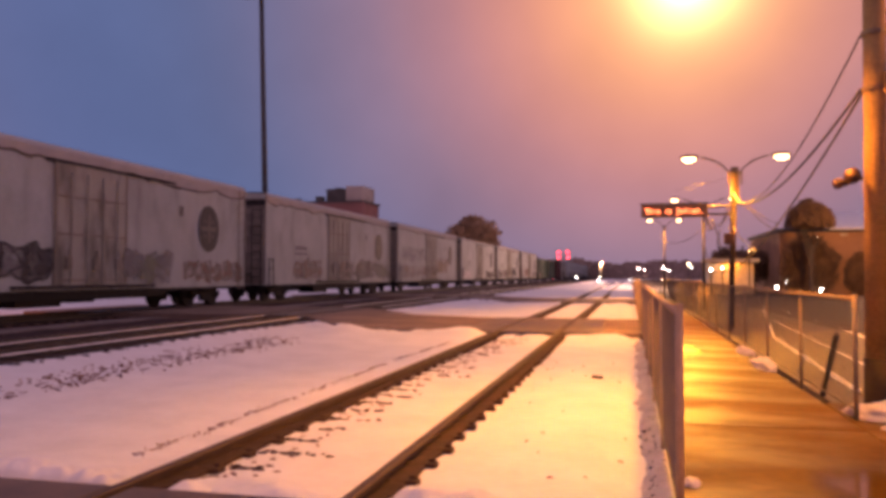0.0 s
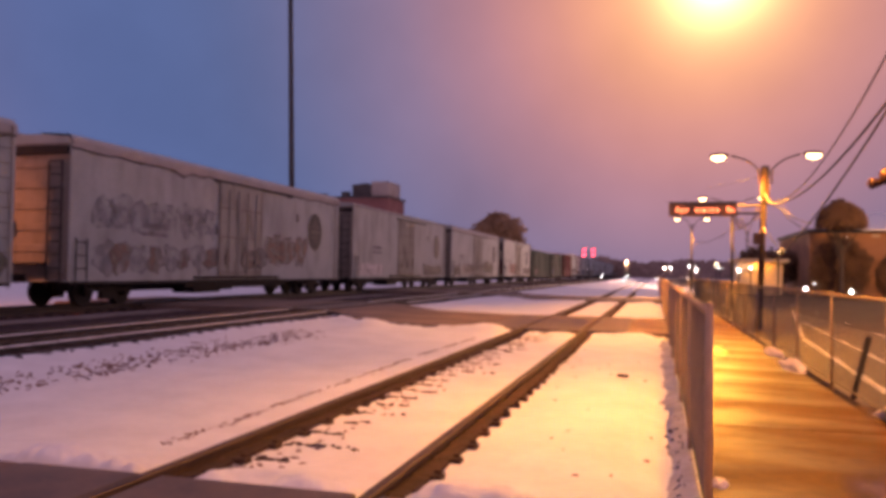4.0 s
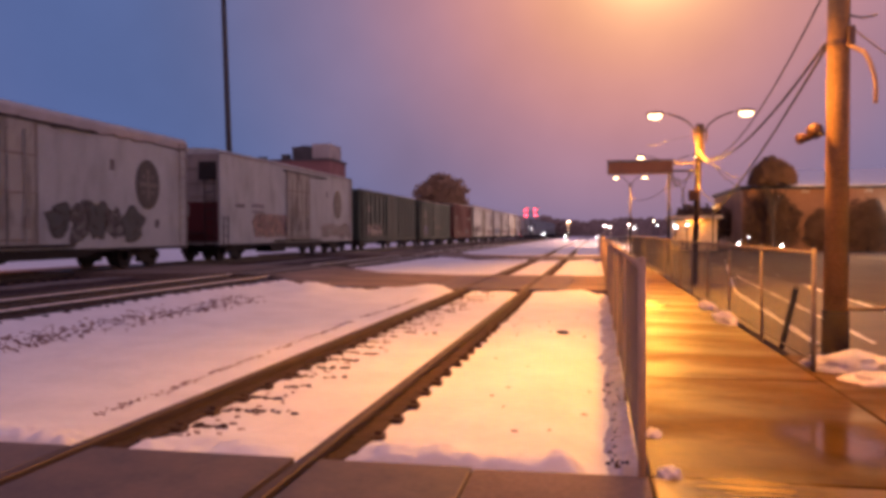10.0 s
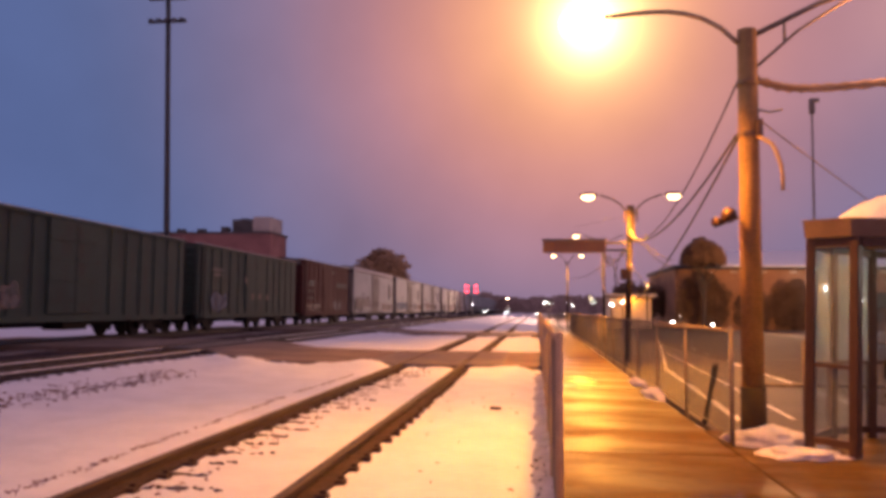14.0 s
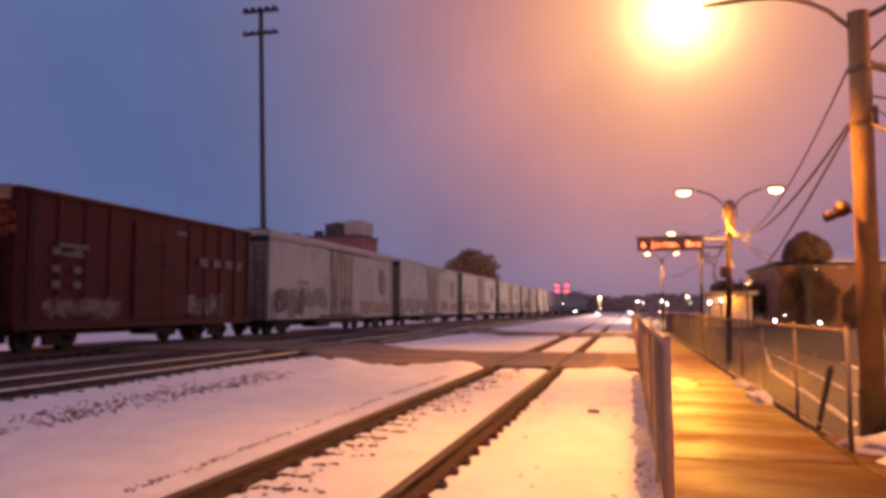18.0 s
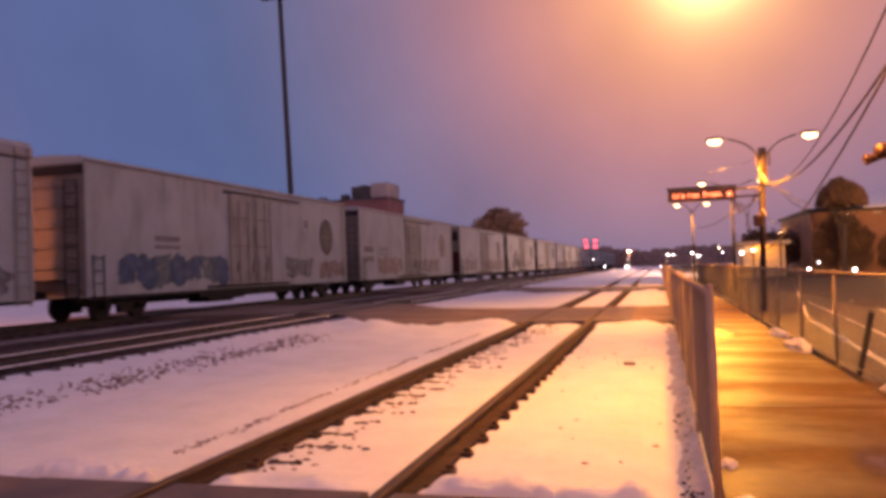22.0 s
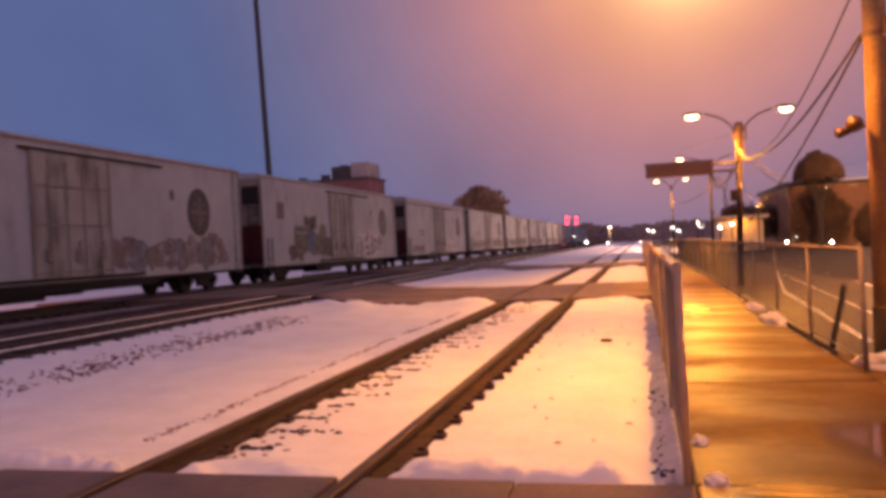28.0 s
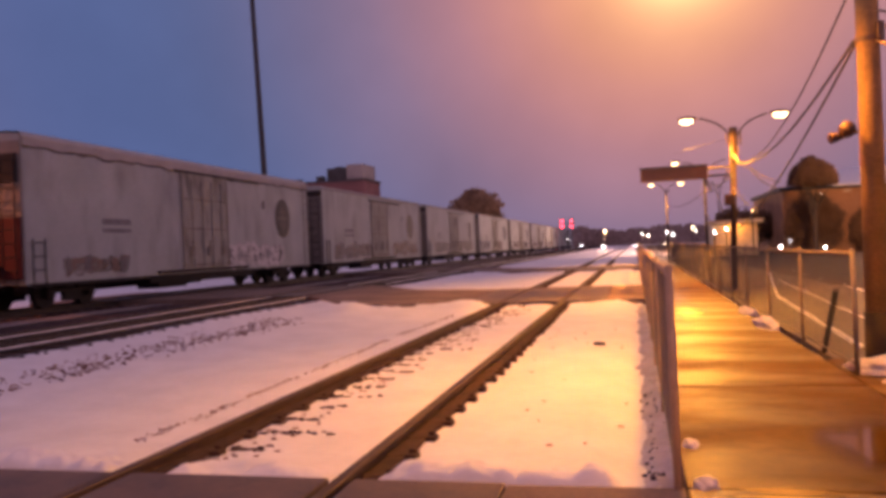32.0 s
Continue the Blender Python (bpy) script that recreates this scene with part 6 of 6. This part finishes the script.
stones("debris_line", [(-3.93 + r2.gauss(0, 0.030) + 0.06 * noise.noise((y * 0.8, 0.0, 0.0)), y) for y in [5.6 + 11.5 * r2.random() ** 1.2 for k in range(760)] if 0.62 + noise.noise((y * 1.4, 5.0, 0.0)) > r2.random()], 0.018, "dark crumbs along the edge of the cleared strip", M_STONE)
# crumbled tops of the ties showing beside the left rail
spots = []
for i in range(27):
    ty, reach = 4.9 + i * 0.508, 0.3 + 0.45 * r2.random()
    spots += [(-3.02 + reach * r2.random() ** 1.3, ty + r2.gauss(0, 0.028)) for k in range(int(7 + 11 * r2.random()))]
stones("tie_crumbs", spots, 0.034, "dark crumbled tie tops showing through the snow", M_STRIP)
stones("clod_scatter", [(-2.98 + abs(r2.gauss(0, 0.20)), y) for y in [4.9 + 13 * r2.random() for k in range(120)] if 0.5 + noise.noise((y * 0.8, 2.0, 2.0)) > r2.random() * 0.7], 0.030, "dirty clods of ballast and snow beside the rail", M_STONE)
stones("crumb_scatter", [(-1.4 + 1.35 * r2.random(), 5.0 + 13 * r2.random()) for k in range(22)], 0.022, "few dark crumbs lying on the snow", M_STONE)
stones("weed_edge", [(0.11 + r2.gauss(0, 0.045), 4.6 + 4 * r2.random() ** 1.6) for k in range(48)], 0.013, "dark dead weeds and grit along the foot of the fence", M_DARKWOOD, lambda x, y: snow_height(x, y) + 0.036)
bm = B()
box(bm, (-0.50, 11.2, snow_height(-0.5, 11.2) + 0.02), (0.16, 0.05, 0.04), Matrix.Rotation(-0.35, 4, "Z"), bevel=0.012)
tagged(part("twig", bm, M_DARKWOOD), "short dark piece of wood lying on the snow", "wood")
# broken snow along the edges of the crossings
def ridge(name, x0, x1, y0, h, deep, label, seed):
    """A soft lumpy bank of thrown-up snow along the edge of a crossing."""
    def hh(x, y):
        e = min(1.0, (x - x0) / 0.25, (x1 - x) / 0.10)
        d = (y - y0) / deep
        lump = 0.62 + 0.3 * noise.noise((x * 2.6, y * 2.6, seed)) + 0.5 * abs(noise.noise((x * 6, y * 6, seed))) + 0.26 * abs(noise.noise((x * 15, y * 15, seed)))
        return snow_height(x, y) - 0.015 + h * max(0.0, e) * max(0.0, math.sin(math.pi * min(1.0, max(0.0, d)) ** 0.45)) * lump
    sheet(name, steps((x0, x1, 0.022)), steps((y0, y0 + deep, 0.022)), hh, M_SNOW, label, "snow", kind="stuff")


ridge("snow_ridge", -4.55, -3.29, 4.43, 0.15, 0.42, "soft lumpy snow thrown up at the crossing edge", 2.0)
ridge("snow_ridge", -3.12, -1.79, 4.43, 0.105, 0.34, "low crumbled snow between the rails at the crossing", 5.0)
ridge("snow_ridge", -1.58, -0.06, 4.43, 0.135, 0.42, "low crumbled snow beside the rail at the crossing", 8.0)
ridge("snow_ridge", -7.4, -5.0, 4.43, 0.10, 0.5, "low crumbled snow at the crossing edge", 11.0)
stones("main_ballast", [(MID_C + r2.uniform(-1.55, 1.5), 4.5 + 40 * r2.random() ** 1.5) for k in range(5200)], 0.036, "loose dark ballast stones between the ties", M_BALLAST, bed_height(MID_C, 1.7))
# gritty snow along the foot of the fence, the fence's shade painted grey
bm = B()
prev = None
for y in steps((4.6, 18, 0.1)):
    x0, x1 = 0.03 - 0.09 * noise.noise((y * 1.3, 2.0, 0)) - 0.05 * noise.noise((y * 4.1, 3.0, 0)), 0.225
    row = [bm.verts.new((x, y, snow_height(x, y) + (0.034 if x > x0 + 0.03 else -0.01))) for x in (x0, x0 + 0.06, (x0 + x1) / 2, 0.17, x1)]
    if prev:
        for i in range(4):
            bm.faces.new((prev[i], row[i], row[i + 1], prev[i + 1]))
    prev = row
tagged(part("fence_shade_edge", bm, M_FENCESHADE, smooth=True), "gritty snow along the foot of the fence, its shade painted in grey", "snow", kind="stuff")
# snow lying between the ties and between the main tracks
for x0, x1, z, dash, stuff in ((MID_C + 0.93, MID_C + 1.04, MAIN_Z - 0.052, True, M_SNOW), (MID_C - 0.62, MID_C - 0.52, MAIN_Z - 0.052, False, M_SNOW), (-15.6, -14.5, -0.06, False, M_DIRTYSNOW)):
    bm = B()
    y = 2.0
    while y < 90:
        if not any(a - 0.3 < y < b + 0.3 for a, b in MAIN_CROSSINGS):
            ln = 0.43 if dash else 0.53
            w = 0.25 * (x1 - x0) * noise.noise((y * 0.7, x0, 0.0))
            wide = (x1 - x0) * (0.85 + 0.3 * noise.noise((y * 0.9, x0, 4.0)))
            box(bm, ((x0 + x1) / 2 + w, y + 0.26, z), (wide, ln, 0.02))
        y += 0.52
    tagged(part("snow_strip", bm, stuff), "thin snow left lying along the main track", "snow", kind="stuff")


def motions():
    for car, start in TRAIN:
        walk(car, [(t, pose(FAR_C, start - travelled(t), MAIN_Z)) for t in range(0, 33, 2)])
    # the text runs through the display twice; a character rests inside the housing when it is not lit
    left, right, front, back, low = -SW / 2 + 0.12, SW / 2 - 0.12, -0.048, 0.10, -0.075
    span = (right - left) / ADVANCE
    for ob, k in LETTERS:
        rows = []
        for first, last, at0, rate in ((0.0, 12.0, 0.2, 7.4), (12.1, 32.0, 5.0 - 7.35 * 18.0, 7.35)):
            t_out = (k + 0.5 - at0) / rate
            t_in = t_out - span / rate
            if t_in > first:
                rows += [(first, pose(right, back, low)), (t_in - 0.034, pose(right, back, low)), (t_in, pose(right, front, low))]
            else:
                rows += [(first, pose(left + (k + 0.5 - at0 - rate * first) * ADVANCE, front, low))] if t_out > first else [(first, pose(left, back, low))]
            for j in range(1, 4):
                tj = t_in + (t_out - t_in) * j / 3
                if tj > max(first, t_in) + 0.02:
                    rows.append((tj, pose(left + (k + 0.5 - at0 - rate * tj) * ADVANCE, front, low)))
            rows += [(max(t_out, first) + 0.034, pose(left, back, low)), (last, pose(left, back, low))]
        keep = []
        for t, m in rows:
            if not keep or frame(t) > frame(keep[-1][0]):
                keep.append((t, m))
        walk(ob, keep)


motions()
